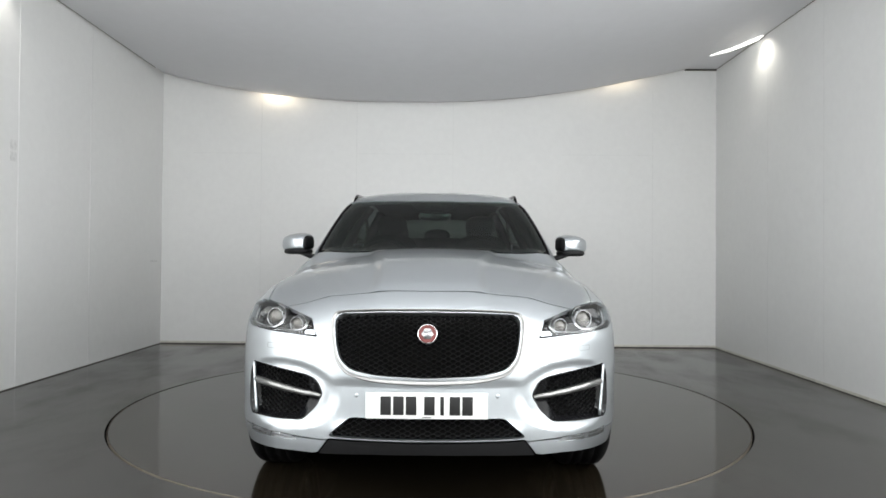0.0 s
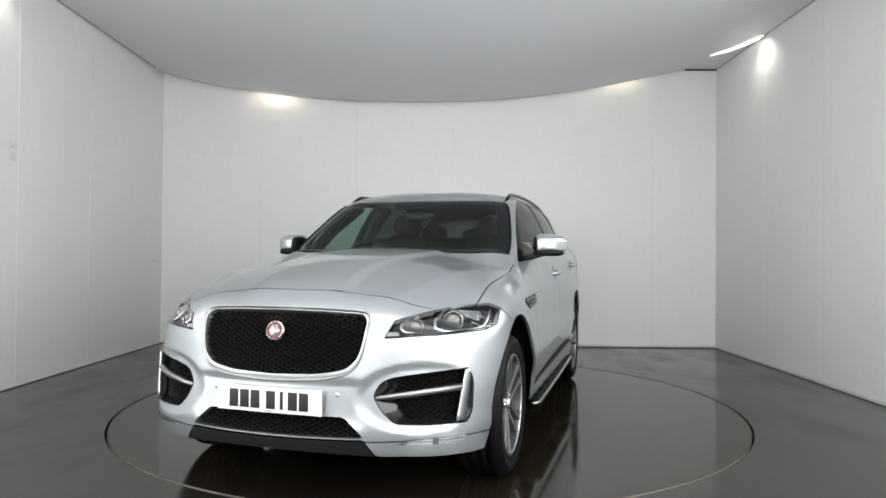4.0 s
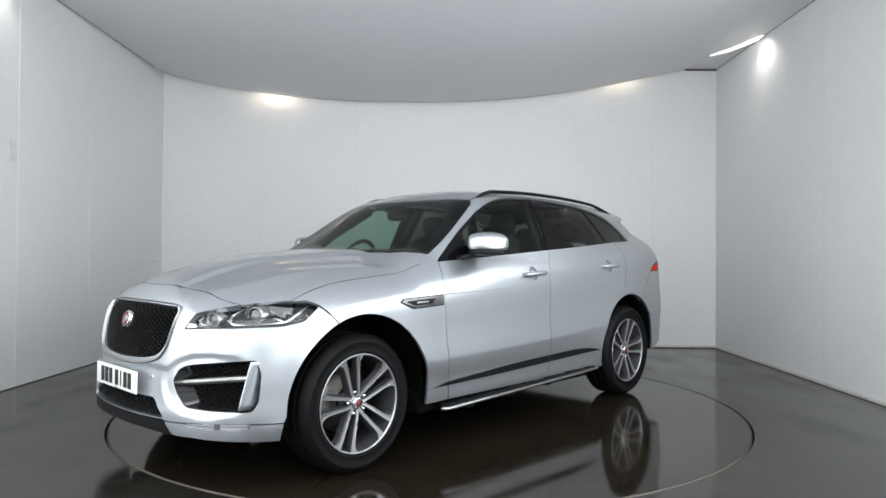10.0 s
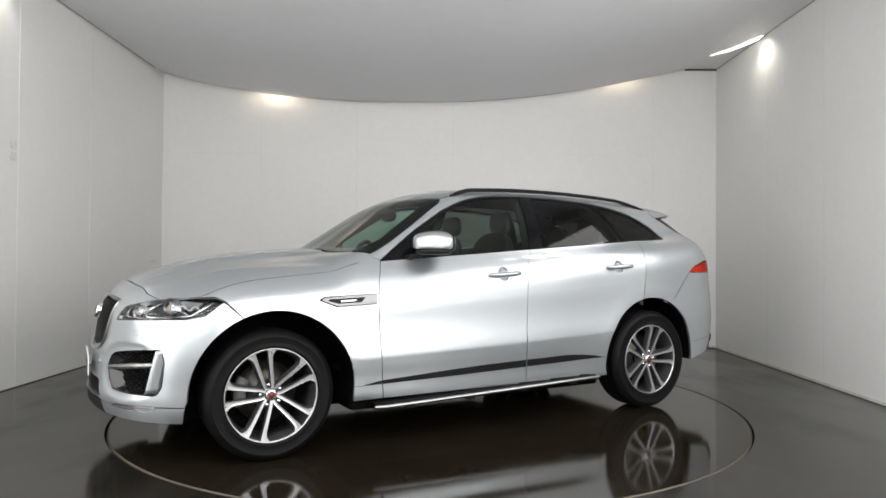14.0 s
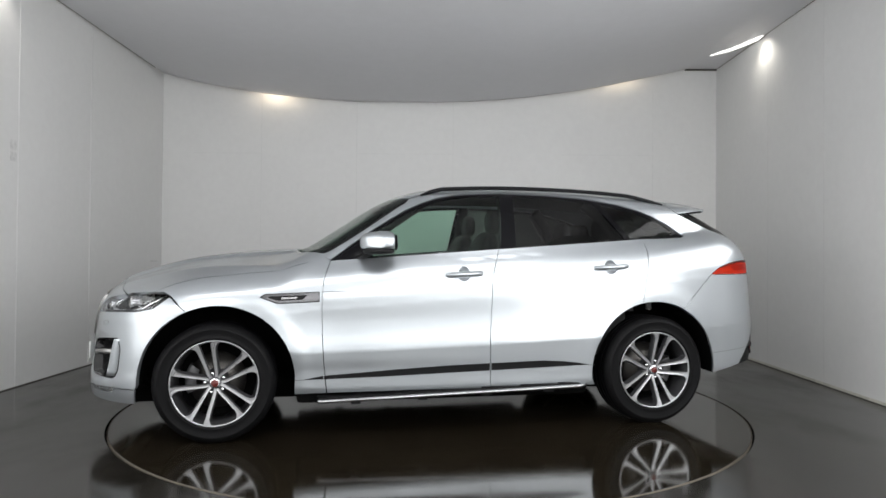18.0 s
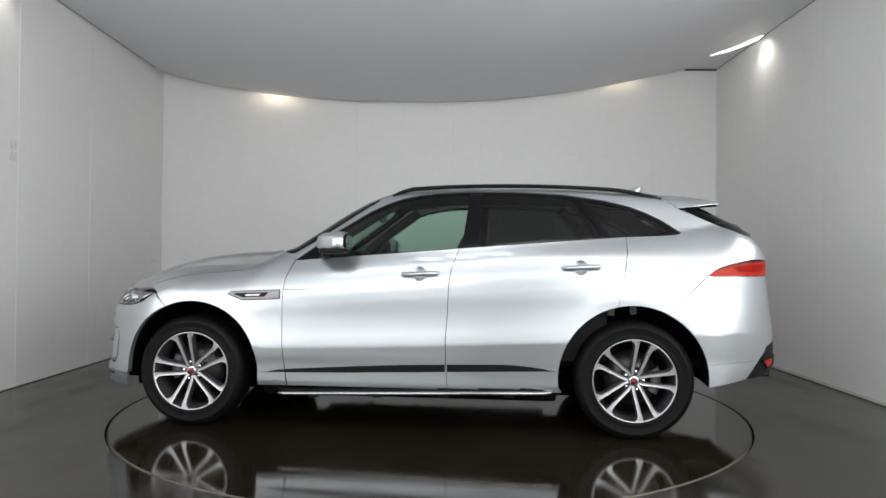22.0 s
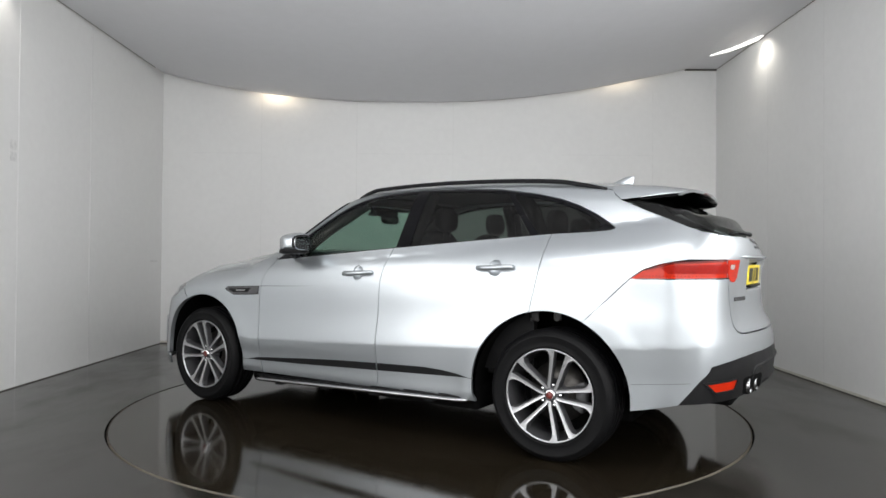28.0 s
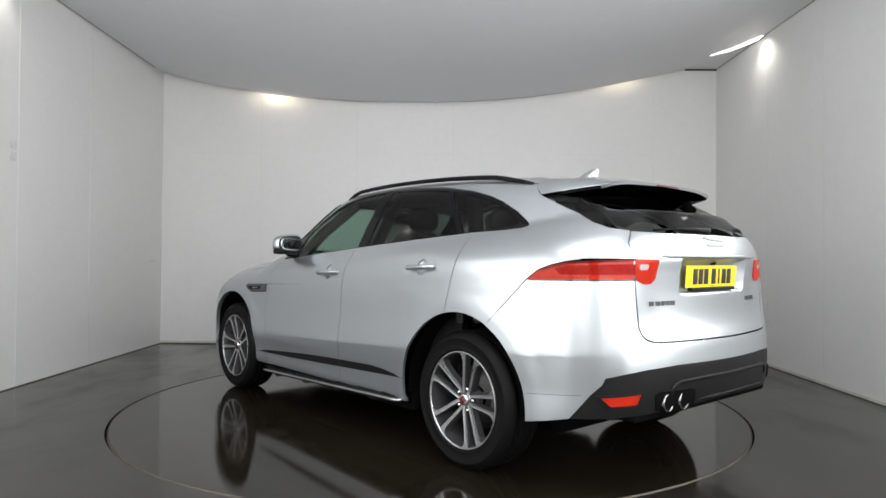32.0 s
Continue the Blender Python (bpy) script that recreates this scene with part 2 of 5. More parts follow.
def room():
    wall("wall_north", BR, BL, 0.15, "white painted panel wall behind the turntable")
    wall("wall_west", BL, FL, 0.15, "white painted side wall with faint panel joints")
    wall("wall_east", FR, BR, 0.15, "white painted side wall with faint panel joints")
    wall("wall_south", FL, FR, 0.15, "white painted wall behind the camera")
    n = 120
    ring, off = 2.277, 0.010
    # floor with a round hole for the turntable
    verts, faces = [], []
    for i in range(n):
        a = 2 * math.pi * i / n
        c, s = math.cos(a), math.sin(a)
        verts.append((off + ring * c, ring * s, 0))
        k = min(4.2 / max(abs(c), 1e-6), (4.2 if s > 0 else 7.6) / max(abs(s), 1e-6))
        verts.append((k * c, k * s, 0))
        verts.append((off + ring * c, ring * s, -0.12))
    for i in range(n):
        j = (i + 1) % n
        faces += [(3 * i, 3 * i + 1, 3 * j + 1, 3 * j), (3 * i, 3 * j, 3 * j + 2, 3 * i + 2)]
    tagged(link("floor", mesh_from(verts, faces), FLOOR, smooth=False), "dark grey sealed concrete floor, damp and faintly shiny", "floor", kind="structure")
    pit = bmesh.new()
    bmesh.ops.create_circle(pit, cap_ends=True, segments=64, radius=2.6, matrix=Matrix.Translation((0, 0, -0.12)))
    tagged(link("turntable_pit", pit, DARK), "dark pit under the turntable", "pit", kind="structure")
    # ceiling
    xs = [-3.62 + 7.24 * i / 72 for i in range(73)]
    ys = [-6.98 + 10.27 * i / 60 for i in range(61)]
    verts, faces = [], []
    for dz in (0, 0.015):
        for y in ys:
            for x in xs:
                t = (x + 3.62) / 7.24
                back = 3.365 - 0.19 * t - (0.05 if abs(x) < 2.9 else 0.012)
                yy = min(y, back) if y < ys[-1] else back
                left = -3.462 - 0.0154 * (3.39 - yy)
                right = 3.60 - 0.0294 * (3.2 - yy)
                xx = max(left + 0.004, min(right - 0.004, x))
                verts.append((xx, yy, ceiling_z(xx, yy) + dz))
    k, rows = len(xs), len(ys)
    for layer in (0, 1):
        o = layer * k * rows
        for j in range(rows - 1):
            for i in range(k - 1):
                faces.append((o + j * k + i, o + j * k + i + 1, o + (j + 1) * k + i + 1, o + (j + 1) * k + i))
    o = k * rows
    for i in range(k - 1):
        faces.append(((rows - 1) * k + i, (rows - 1) * k + i + 1, o + (rows - 1) * k + i + 1, o + (rows - 1) * k + i))
    me = bpy.data.meshes.new("ceiling")
    me.from_pydata(verts, [], faces)
    me.materials.append(CEIL)
    me.polygons.foreach_set("use_smooth", [True] * len(me.polygons))
    tagged(new("ceiling", me), "white slung ceiling with a sagging back edge", "ceiling", kind="structure")
    roof = boxed(-4.0, 4.0, -7.3, 3.7, TOP, TOP + 0.1)
    tagged(link("upper_ceiling", roof, WALL, smooth=False), "plain upper ceiling over the slung one", "ceiling", kind="structure")


room()


def strip_on(name, a, b, z0, z1, proud, mat, label):
    """A flat strip that lies on a wall from a to b between two heights."""
    d = (b - a).normalized()
    inn = Vector((-d.y, d.x, 0)) * proud
    verts = [Vector((v.x, v.y, z)) for z in (z0, z1) for v in (a, b, b + inn, a + inn)]
    faces = [(0, 1, 2, 3), (4, 5, 6, 7), (0, 1, 5, 4), (1, 2, 6, 5), (2, 3, 7, 6), (3, 0, 4, 7)]
    return tagged(link(name, mesh_from(verts, faces), mat, smooth=False), label, "trim", kind="structure")


def wall_details():
    back = (BR - BL).normalized()
    left = (FL - BL).normalized()
    right = (FR - BR).normalized()

    def along(o, d, v):
        return o + d * v

    # upright panel joints, then the level one
    for v in (1.27, 2.49, 3.72, 6.26):
        strip_on("panel_joint", along(BL, back, v + 0.006), along(BL, back, v - 0.006), 0.02, 3.3, 0.0015, JOINT, "filled joint between wall panels")
    for v0, v1 in ((0.4, 1.27), (2.49, 3.72), (5.1, 6.26)):
        strip_on("panel_joint", along(BL, back, v1), along(BL, back, v0), 2.438, 2.447, 0.0012, JOINT, "filled joint between wall panels")
    for v in (1.74, 2.90, 4.3):
        strip_on("panel_joint", along(BL, left, v - 0.008), along(BL, left, v + 0.008), 0.02, 3.5, 0.0025, JOINT if v < 2 else WALL, "joint strip between wall panels")
    for v in (1.39, 2.46, 3.6):
        strip_on("panel_joint", along(BR, right, v + 0.006), along(BR, right, v - 0.006), 0.02, 3.45, 0.0015, JOINT, "joint strip between wall panels")
    # dirty sealant where walls meet the floor
    strip_on("baseboard", BR, BL, 0.0, 0.012, 0.004, GAP, "dark dirty joint at the wall foot")
    strip_on("baseboard", BL, FL, 0.0, 0.008, 0.004, GAP, "dark dirty joint at the wall foot")
    strip_on("baseboard", FR, BR, 0.0, 0.007, 0.004, GAP, "dark dirty joint at the wall foot")
    strip_on("baseboard", FR, BR, 0.007, 0.028, 0.003, GRIME, "yellowed sealant along the wall foot")
    strip_on("baseboard", BR, BL, 0.012, 0.035, 0.003, GRIME, "yellowed sealant along the wall foot")
    # scuffs
    for o, d, v0, v1, z0, z1 in ((BL, left, 2.93, 3.02, 1.90, 2.08), (BL, left, 0.14, 0.34, 1.045, 1.06)):
        strip_on("scuff_mark", along(o, d, v0), along(o, d, v1), z0, z1, 0.001, SMUDGE, "faint grey scuff on the wall")
    # dark crack where the ceiling leaves the walls in the corner
    strip_on("ceiling_gap", along(BR, back, 0), along(BR, back, -0.40), 3.525, 3.545, 0.02, GAP, "dark gap between wall and slung ceiling")


wall_details()


def ceiling_joints():
    """The dirty line where the slung ceiling meets the side walls."""
    for name, inner, wall_x, mat in (("ceiling_joint", 0.010, lambda y: -3.462 - 0.0154 * (3.39 - y), JOINT_DARK), ("ceiling_joint", -0.006, lambda y: 3.60 - 0.0294 * (3.2 - y), JOINT_DARK)):
        pts = [(wall_x(y) + inner, y, ceiling_z(wall_x(y) + inner, y) - 0.003) for y in np.linspace(3.12, -3.5, 40)]
        tagged(link(name, tube(pts, 0.005, 6), mat), "thin dirty joint between wall and slung ceiling", "trim", kind="structure")


ceiling_joints()


def slot_light():
    """The lit slot beside the wall, where a lamp shines along the slung ceiling."""
    pts = [(3.27, 2.60), (3.40, 2.31), (3.47, 2.08), (3.505, 1.93), (3.545, 1.87), (3.550, 2.02), (3.50, 2.22), (3.42, 2.42)]
    verts = [(x, y, ceiling_z(x, y) - d) for d in (0.004, 0.012) for x, y in pts]
    n = len(pts)
    faces = [tuple(range(n)), tuple(range(n, 2 * n))] + [(i, (i + 1) % n, n + (i + 1) % n, n + i) for i in range(n)]
    base = tagged(new("slot_lamp"), "bright narrow lamp slot in the ceiling beside the wall", "lamp")
    part("diffuser", mesh_from(verts, faces), glow("lamp_glow", (1.0, 0.98, 0.93), 2.2), base, smooth=False)
    part("lamp_edge", tube([(x + 0.004, y, ceiling_z(x, y) - 0.012) for x, y in pts[4:]], 0.005, 6), GAP, base)


slot_light()


def turntable():
    base = new("turntable")
    tagged(base, "round dark turntable, wet and glossy, flush with the floor", "turntable")
    bm = lathe([(0.0, -0.06), (2.259, -0.06), (2.259, -0.004), (2.255, 0.0), (0.0, 0.0)], 160, "z")
    part("deck", bm, TABLE, base, smooth=False)
    # sandy edge, its colour lightened for the light the lip catches
    part("edge_ring", lathe([(2.2592, -0.02), (2.2592, 0.0004), (2.2612, 0.0004), (2.2612, -0.02)], 160, "z"), EDGE, base, "pale sandy edge ring, light caught by its lip put in the colour")
    return base


TURNTABLE = turntable()


# ---- the car's form ----
# Car space: x forward from the middle of the wheelbase, y to its left, z up.
AXLE, HUB_Z, TYRE_R = 1.437, 0.368, 0.368


def smax(a, b, k):
    return np.maximum(a, b) + np.maximum(k - np.abs(a - b), 0) ** 2 / (4 * k)


def smin(a, b, k):
    return -smax(-a, -b, k)


def step(v, a, b):
    t = np.clip((v - a) / (b - a), 0, 1)
    return t * t * (3 - 2 * t)


def curve(v, pts):
    """A smooth curve through (place, value) pairs (Catmull-Rom), level beyond its ends."""
    xs, ys = np.array([q[0] for q in pts], float), np.array([q[1] for q in pts], float)
    if xs[0] > xs[-1]:
        xs, ys = xs[::-1], ys[::-1]
    m = np.gradient(ys, xs)
    v = np.clip(v, xs[0], xs[-1])
    i = np.clip(np.searchsorted(xs, v) - 1, 0, len(xs) - 2)
    h = xs[i + 1] - xs[i]
    t = (v - xs[i]) / h
    return (2 * t**3 - 3 * t**2 + 1) * ys[i] + (t**3 - 2 * t**2 + t) * h * m[i] + (-2 * t**3 + 3 * t**2) * ys[i + 1] + (t**3 - t**2) * h * m[i + 1]


FLANK = [(0.14, 0.80), (0.22, 0.885), (0.29, 0.922), (0.37, 0.931), (0.45, 0.9375), (0.52, 0.9440), (0.57, 0.9490), (0.590, 0.9510), (0.60, 0.952), (0.608, 0.9518), (0.64, 0.949), (0.72, 0.9405), (0.80, 0.9355), (0.88, 0.9345), (0.98, 0.932), (1.2, 0.930)]
NOSE_FLANK = [(0.14, 0.86), (0.22, 0.905), (0.30, 0.926), (0.45, 0.938), (0.60, 0.944), (0.75, 0.942), (0.9, 0.937), (1.2, 0.930)]
REAR_FLANK = [(0.14, 0.86), (0.22, 0.905), (0.30, 0.926), (0.45, 0.9355), (0.53, 0.9420), (0.575, 0.9457), (0.592, 0.9471), (0.60, 0.948), (0.608, 0.948), (0.66, 0.946), (0.75, 0.943), (0.9, 0.937), (1.2, 0.930)]
SHOULDER = [(-0.30, 0.0), (-0.20, -0.004), (-0.14, -0.014), (-0.09, -0.030), (-0.05, -0.050), (0.0, -0.082), (0.08, -0.14), (0.2, -0.25)]
BONNET = [(2.40, 0.84), (2.28, 0.905), (2.20, 0.938), (2.10, 0.977), (1.9, 1.043), (1.7, 1.094), (1.5, 1.126), (1.29, 1.149), (1.0, 1.170), (0.8, 1.182), (0.4, 1.19)]
NOSE = [(0.10, 2.20), (0.20, 2.285), (0.27, 2.305), (0.36, 2.312), (0.45, 2.302), (0.55, 2.292), (0.65, 2.280), (0.76, 2.262), (0.84, 2.238), (0.90, 2.205), (1.0, 2.14)]
TAIL = [(0.15, 2.20), (0.25, 2.33), (0.33, 2.40), (0.42, 2.435), (0.56, 2.455), (0.66, 2.450), (0.73, 2.435), (0.80, 2.400), (0.95, 2.378), (1.06, 2.385), (1.13, 2.393), (1.18, 2.375), (1.25, 2.335), (1.32, 2.27)]
TAIL_SIDE = [(0.15, 2.30), (0.25, 2.37), (0.42, 2.425), (0.60, 2.440), (0.80, 2.430), (1.0, 2.412), (1.13, 2.392), (1.25, 2.335), (1.32, 2.27)]
ROOF = [(0.6, 1.552), (0.3, 1.594), (0.05, 1.619), (-0.25, 1.634), (-0.6, 1.638), (-1.0, 1.630), (-1.4, 1.611), (-1.75, 1.590), (-2.2, 1.55)]


def belt(x):
    return 1.157 - 0.0765 * x


def crease_z(x):
    """Height of the pressed line low on the flank."""
    return 0.529 - 0.0297 * (x - 0.771) + 0.00914 * (x - 0.771) * (x - 0.063)


def body(x, y, z):
    """Signed form of the whole body: below zero inside."""
    a = np.abs(y)
    zb = belt(x)
    zc = z + (0.60 - crease_z(np.minimum(x, 1.0))) * step(z, 0.40, 0.50) * (1 - step(z, 0.72, 0.92)) * (1 - step(x, 0.9, 1.3))
    front_end, rear_end = step(x, 1.5, 1.9), step(-x, 1.35, 1.8)
    w = curve(zc, FLANK) * (1 - front_end - rear_end) + curve(z, NOSE_FLANK) * front_end + curve(zc, REAR_FLANK) * rear_end + curve(z - zb, SHOULDER) * (1 + 0.9 * step(-x, 0.6, 1.75) + 0.4 * step(x, 0.2, 0.8))
    for c in (AXLE, -AXLE):
        r = np.hypot(x - c, z - HUB_Z)
        w = w + (0.004 * (1 - step(r, 0.50, 0.60)) + 0.009 * (1 - step(r, 0.46, 0.80))) * step(z, 0.2, 0.34)
    w = w - 0.052 * step(-x, 1.35, 2.2) - 0.02 * step(x, 1.4, 2.2)
    side = a - w
    front = x - (curve(z, NOSE) - 0.28 * a**2 - 0.10 * a**4)
    dish = np.sqrt(((a - 0.655) / 0.235) ** 2 + ((z - 0.512) / 0.130) ** 2)
    front = front + 0.010 * (1 - step(dish, 0.94, 1.22)) * (1 - step(a, 0.74, 0.83))
    front = front + 0.010 * (1 - step(a, 0.34, 0.46)) * step(z, 0.36, 0.42) * (1 - step(z, 0.555, 0.60))
    blend = step(a, 0.45, 0.80)
    rear = -x - (curve(z, TAIL) * (1 - blend) + curve(z, TAIL_SIDE) * blend - 0.20 * a**2 - 0.05 * a**4)
    rear = rear + 0.052 * (1 - step(a, 0.295, 0.335)) * step(z, 0.945, 0.985) * (1 - step(z, 1.105, 1.128))
    crown = step(x, 0.8, 1.1)
    edge = 0.22 + 0.12 * step(x, 1.9, 0.9)
    bulge = 0.019 * (1 - step(a, edge, edge + 0.065)) - 0.008
    ridge = 0.60 - 0.28 * (x - 1.69) - 0.22 * (x - 1.69) ** 2 * (x > 1.69)
    bulge = bulge + 0.010 * np.maximum(0, 1 - np.abs(a - ridge) / 0.11)
    top = z - (curve(x, BONNET) - (0.085 + 0.05 * step(x, 1.5, 2.1)) * (a / 0.7) ** 2.2 * crown + bulge * crown * step(x, 2.22, 1.95))
    top = np.where(x > 0.5, top, z - (belt(x) + 0.06))
    low = smax(smax(side, front, 0.30), smax(rear, -9.0, 0.1), 0.26)
    low = smax(low, top, 0.10)
    low = smax(low, 0.20 - z, 0.05)
    # cabin
    gb = 0.862 - np.where(x > -0.4, 0.045 * ((x + 0.4) / 1.157) ** 2, 0.138 * ((x + 0.4) / 1.37) ** 2)
    h = z - zb
    gside = (a - (gb - 0.40 * h - 0.28 * h * h)) * 0.9
    screen = (0.55 * (x - (0.955 - 0.21 * a**2)) + 0.835 * (z - 1.152) + 0.10 * (z - 1.152) * (1.6 - z)) * 1.0
    hatch = 0.50 * (-x - (2.335 - 0.12 * a**2)) + 0.866 * (z - 1.275)
    roof = z - (curve(x, ROOF) - (0.050 + 0.012 * step(-x, 1.2, 1.75)) * (a / 0.62) ** 2.8)
    g = smax(smax(gside, roof, 0.075), smax(screen, hatch, 0.02), 0.13)
    g = smax(g, zb - 0.05 - z, 0.01)
    return smin(low, g, 0.012)


def gradient(p, e=0.002):
    g = np.stack([body(p[:, 0] + e, p[:, 1], p[:, 2]) - body(p[:, 0] - e, p[:, 1], p[:, 2]),
                  body(p[:, 0], p[:, 1] + e, p[:, 2]) - body(p[:, 0], p[:, 1] - e, p[:, 2]),
                  body(p[:, 0], p[:, 1], p[:, 2] + e) - body(p[:, 0], p[:, 1], p[:, 2] - e)], 1)
    return g / np.maximum(np.linalg.norm(g, axis=1, keepdims=True), 1e-9)


FRONT_X, REAR_X = 1.0, -1.2


def lift(view, uv):
    """Lays points of a flat view on the body. Views: side (x, z), front and rear (turn round the nose or tail, z), top (x, y)."""
    uv = np.asarray(uv, float)
    u, v = uv[:, 0], uv[:, 1]
    o, d = np.zeros((len(uv), 3)), np.zeros((len(uv), 3))
    if view == "side":
        o[:, 0], o[:, 2], d[:, 1], near, far = u, v, 1, 0.0, 1.3
    elif view == "top":
        o[:, 0], o[:, 1], o[:, 2], d[:, 2], near, far = u, v, 0.7, 1, 0.0, 1.3
    else:
        sgn, ax = (1, FRONT_X) if view == "front" else (-1, REAR_X)
        o[:, 0], o[:, 2] = ax, v
        d[:, 0], d[:, 1] = sgn * np.cos(u), np.sin(u)
        near, far = 0.2, 2.0
    lo, hi = np.full(len(uv), near), np.full(len(uv), far)
    for _ in range(40):
        m = (lo + hi) / 2
        q = o + d * m[:, None]
        out = body(q[:, 0], q[:, 1], q[:, 2]) > 0
        hi, lo = np.where(out, m, hi), np.where(out, lo, m)
    return o + d * lo[:, None]


def around(view, pts):
    """Corner points given as (y, z), or as ('x', x, z) where the side is meant, as (turn, z)."""
    fan = np.linspace(0.0, 2.2, 150)
    uv = np.array([(t, q[-1]) for q in pts for t in fan])
    hits = lift(view, uv).reshape(len(pts), len(fan), 3)
    out = []
    for q, h in zip(pts, hits):
        if q[0] == "x":
            xs = np.maximum.accumulate(-h[:, 0] if view == "front" else h[:, 0])
            out.append((float(np.interp(-q[1] if view == "front" else q[1], xs, fan)), q[2]))
        else:
            t = float(np.interp(abs(q[0]), np.maximum.accumulate(h[:, 1]), fan))
            out.append((-t if q[0] < 0 else t, q[1]))
    return out


def turn_at(view, z, y=None, x=None):
    return around(view, [(y, z) if y is not None else ("x", x, z)])[0][0]


def rounded(poly, r=0.0, gap=0.0, stepsize=0.02):
    """Rounds a polygon's corners, draws it in by a gap and cuts its edges into short steps."""
    p = np.asarray(poly, float)
    area2 = np.sum(p[:, 0] * np.roll(p[:, 1], -1) - np.roll(p[:, 0], -1) * p[:, 1])
    if area2 < 0:
        p = p[::-1]
    out = []
    n = len(p)
    for i in range(n):
        a, b, c = p[i - 1], p[i], p[(i + 1) % n]
        rr = min(r, 0.45 * np.linalg.norm(a - b), 0.45 * np.linalg.norm(c - b))
        if rr < 1e-4:
            out.append(b)
            continue
        s, e = b + (a - b) / np.linalg.norm(a - b) * rr, b + (c - b) / np.linalg.norm(c - b) * rr
        for t in (0, 0.2, 0.4, 0.6, 0.8, 1):
            out.append((1 - t) ** 2 * s + 2 * t * (1 - t) * b + t * t * e)
    q = np.array(out)
    if gap:
        nx, pv = np.roll(q, -1, 0) - q, q - np.roll(q, 1, 0)
        nx /= np.maximum(np.linalg.norm(nx, axis=1, keepdims=True), 1e-9)
        pv /= np.maximum(np.linalg.norm(pv, axis=1, keepdims=True), 1e-9)
        t = nx + pv
        t /= np.maximum(np.linalg.norm(t, axis=1, keepdims=True), 1e-9)
        q = q + np.stack([-t[:, 1], t[:, 0]], 1) * gap
    out = []
    for i in range(len(q)):
        a, b = q[i], q[(i + 1) % len(q)]
        k = max(1, int(np.ceil(np.linalg.norm(b - a) / stepsize)))
        out += [a + (b - a) * j / k for j in range(k)]
    return np.array(out)


def inside(pts, poly):
    x, y = pts[:, 0], pts[:, 1]
    r = np.zeros(len(pts), bool)
    for a, b in zip(poly, np.roll(poly, -1, 0)):
        c = (a[1] > y) != (b[1] > y)
        with np.errstate(divide="ignore", invalid="ignore"):
            r ^= c & (x < (b[0] - a[0]) * (y - a[1]) / (b[1] - a[1] + 1e-12) + a[0])
    return r


def clear_of(pts, loops, d):
    keep = np.ones(len(pts), bool)
    for lp in loops:
        for i in range(0, len(lp), 64):
            keep &= np.min(np.linalg.norm(pts[:, None] - lp[None, i:i + 64], axis=2), axis=1) > d
    return keep


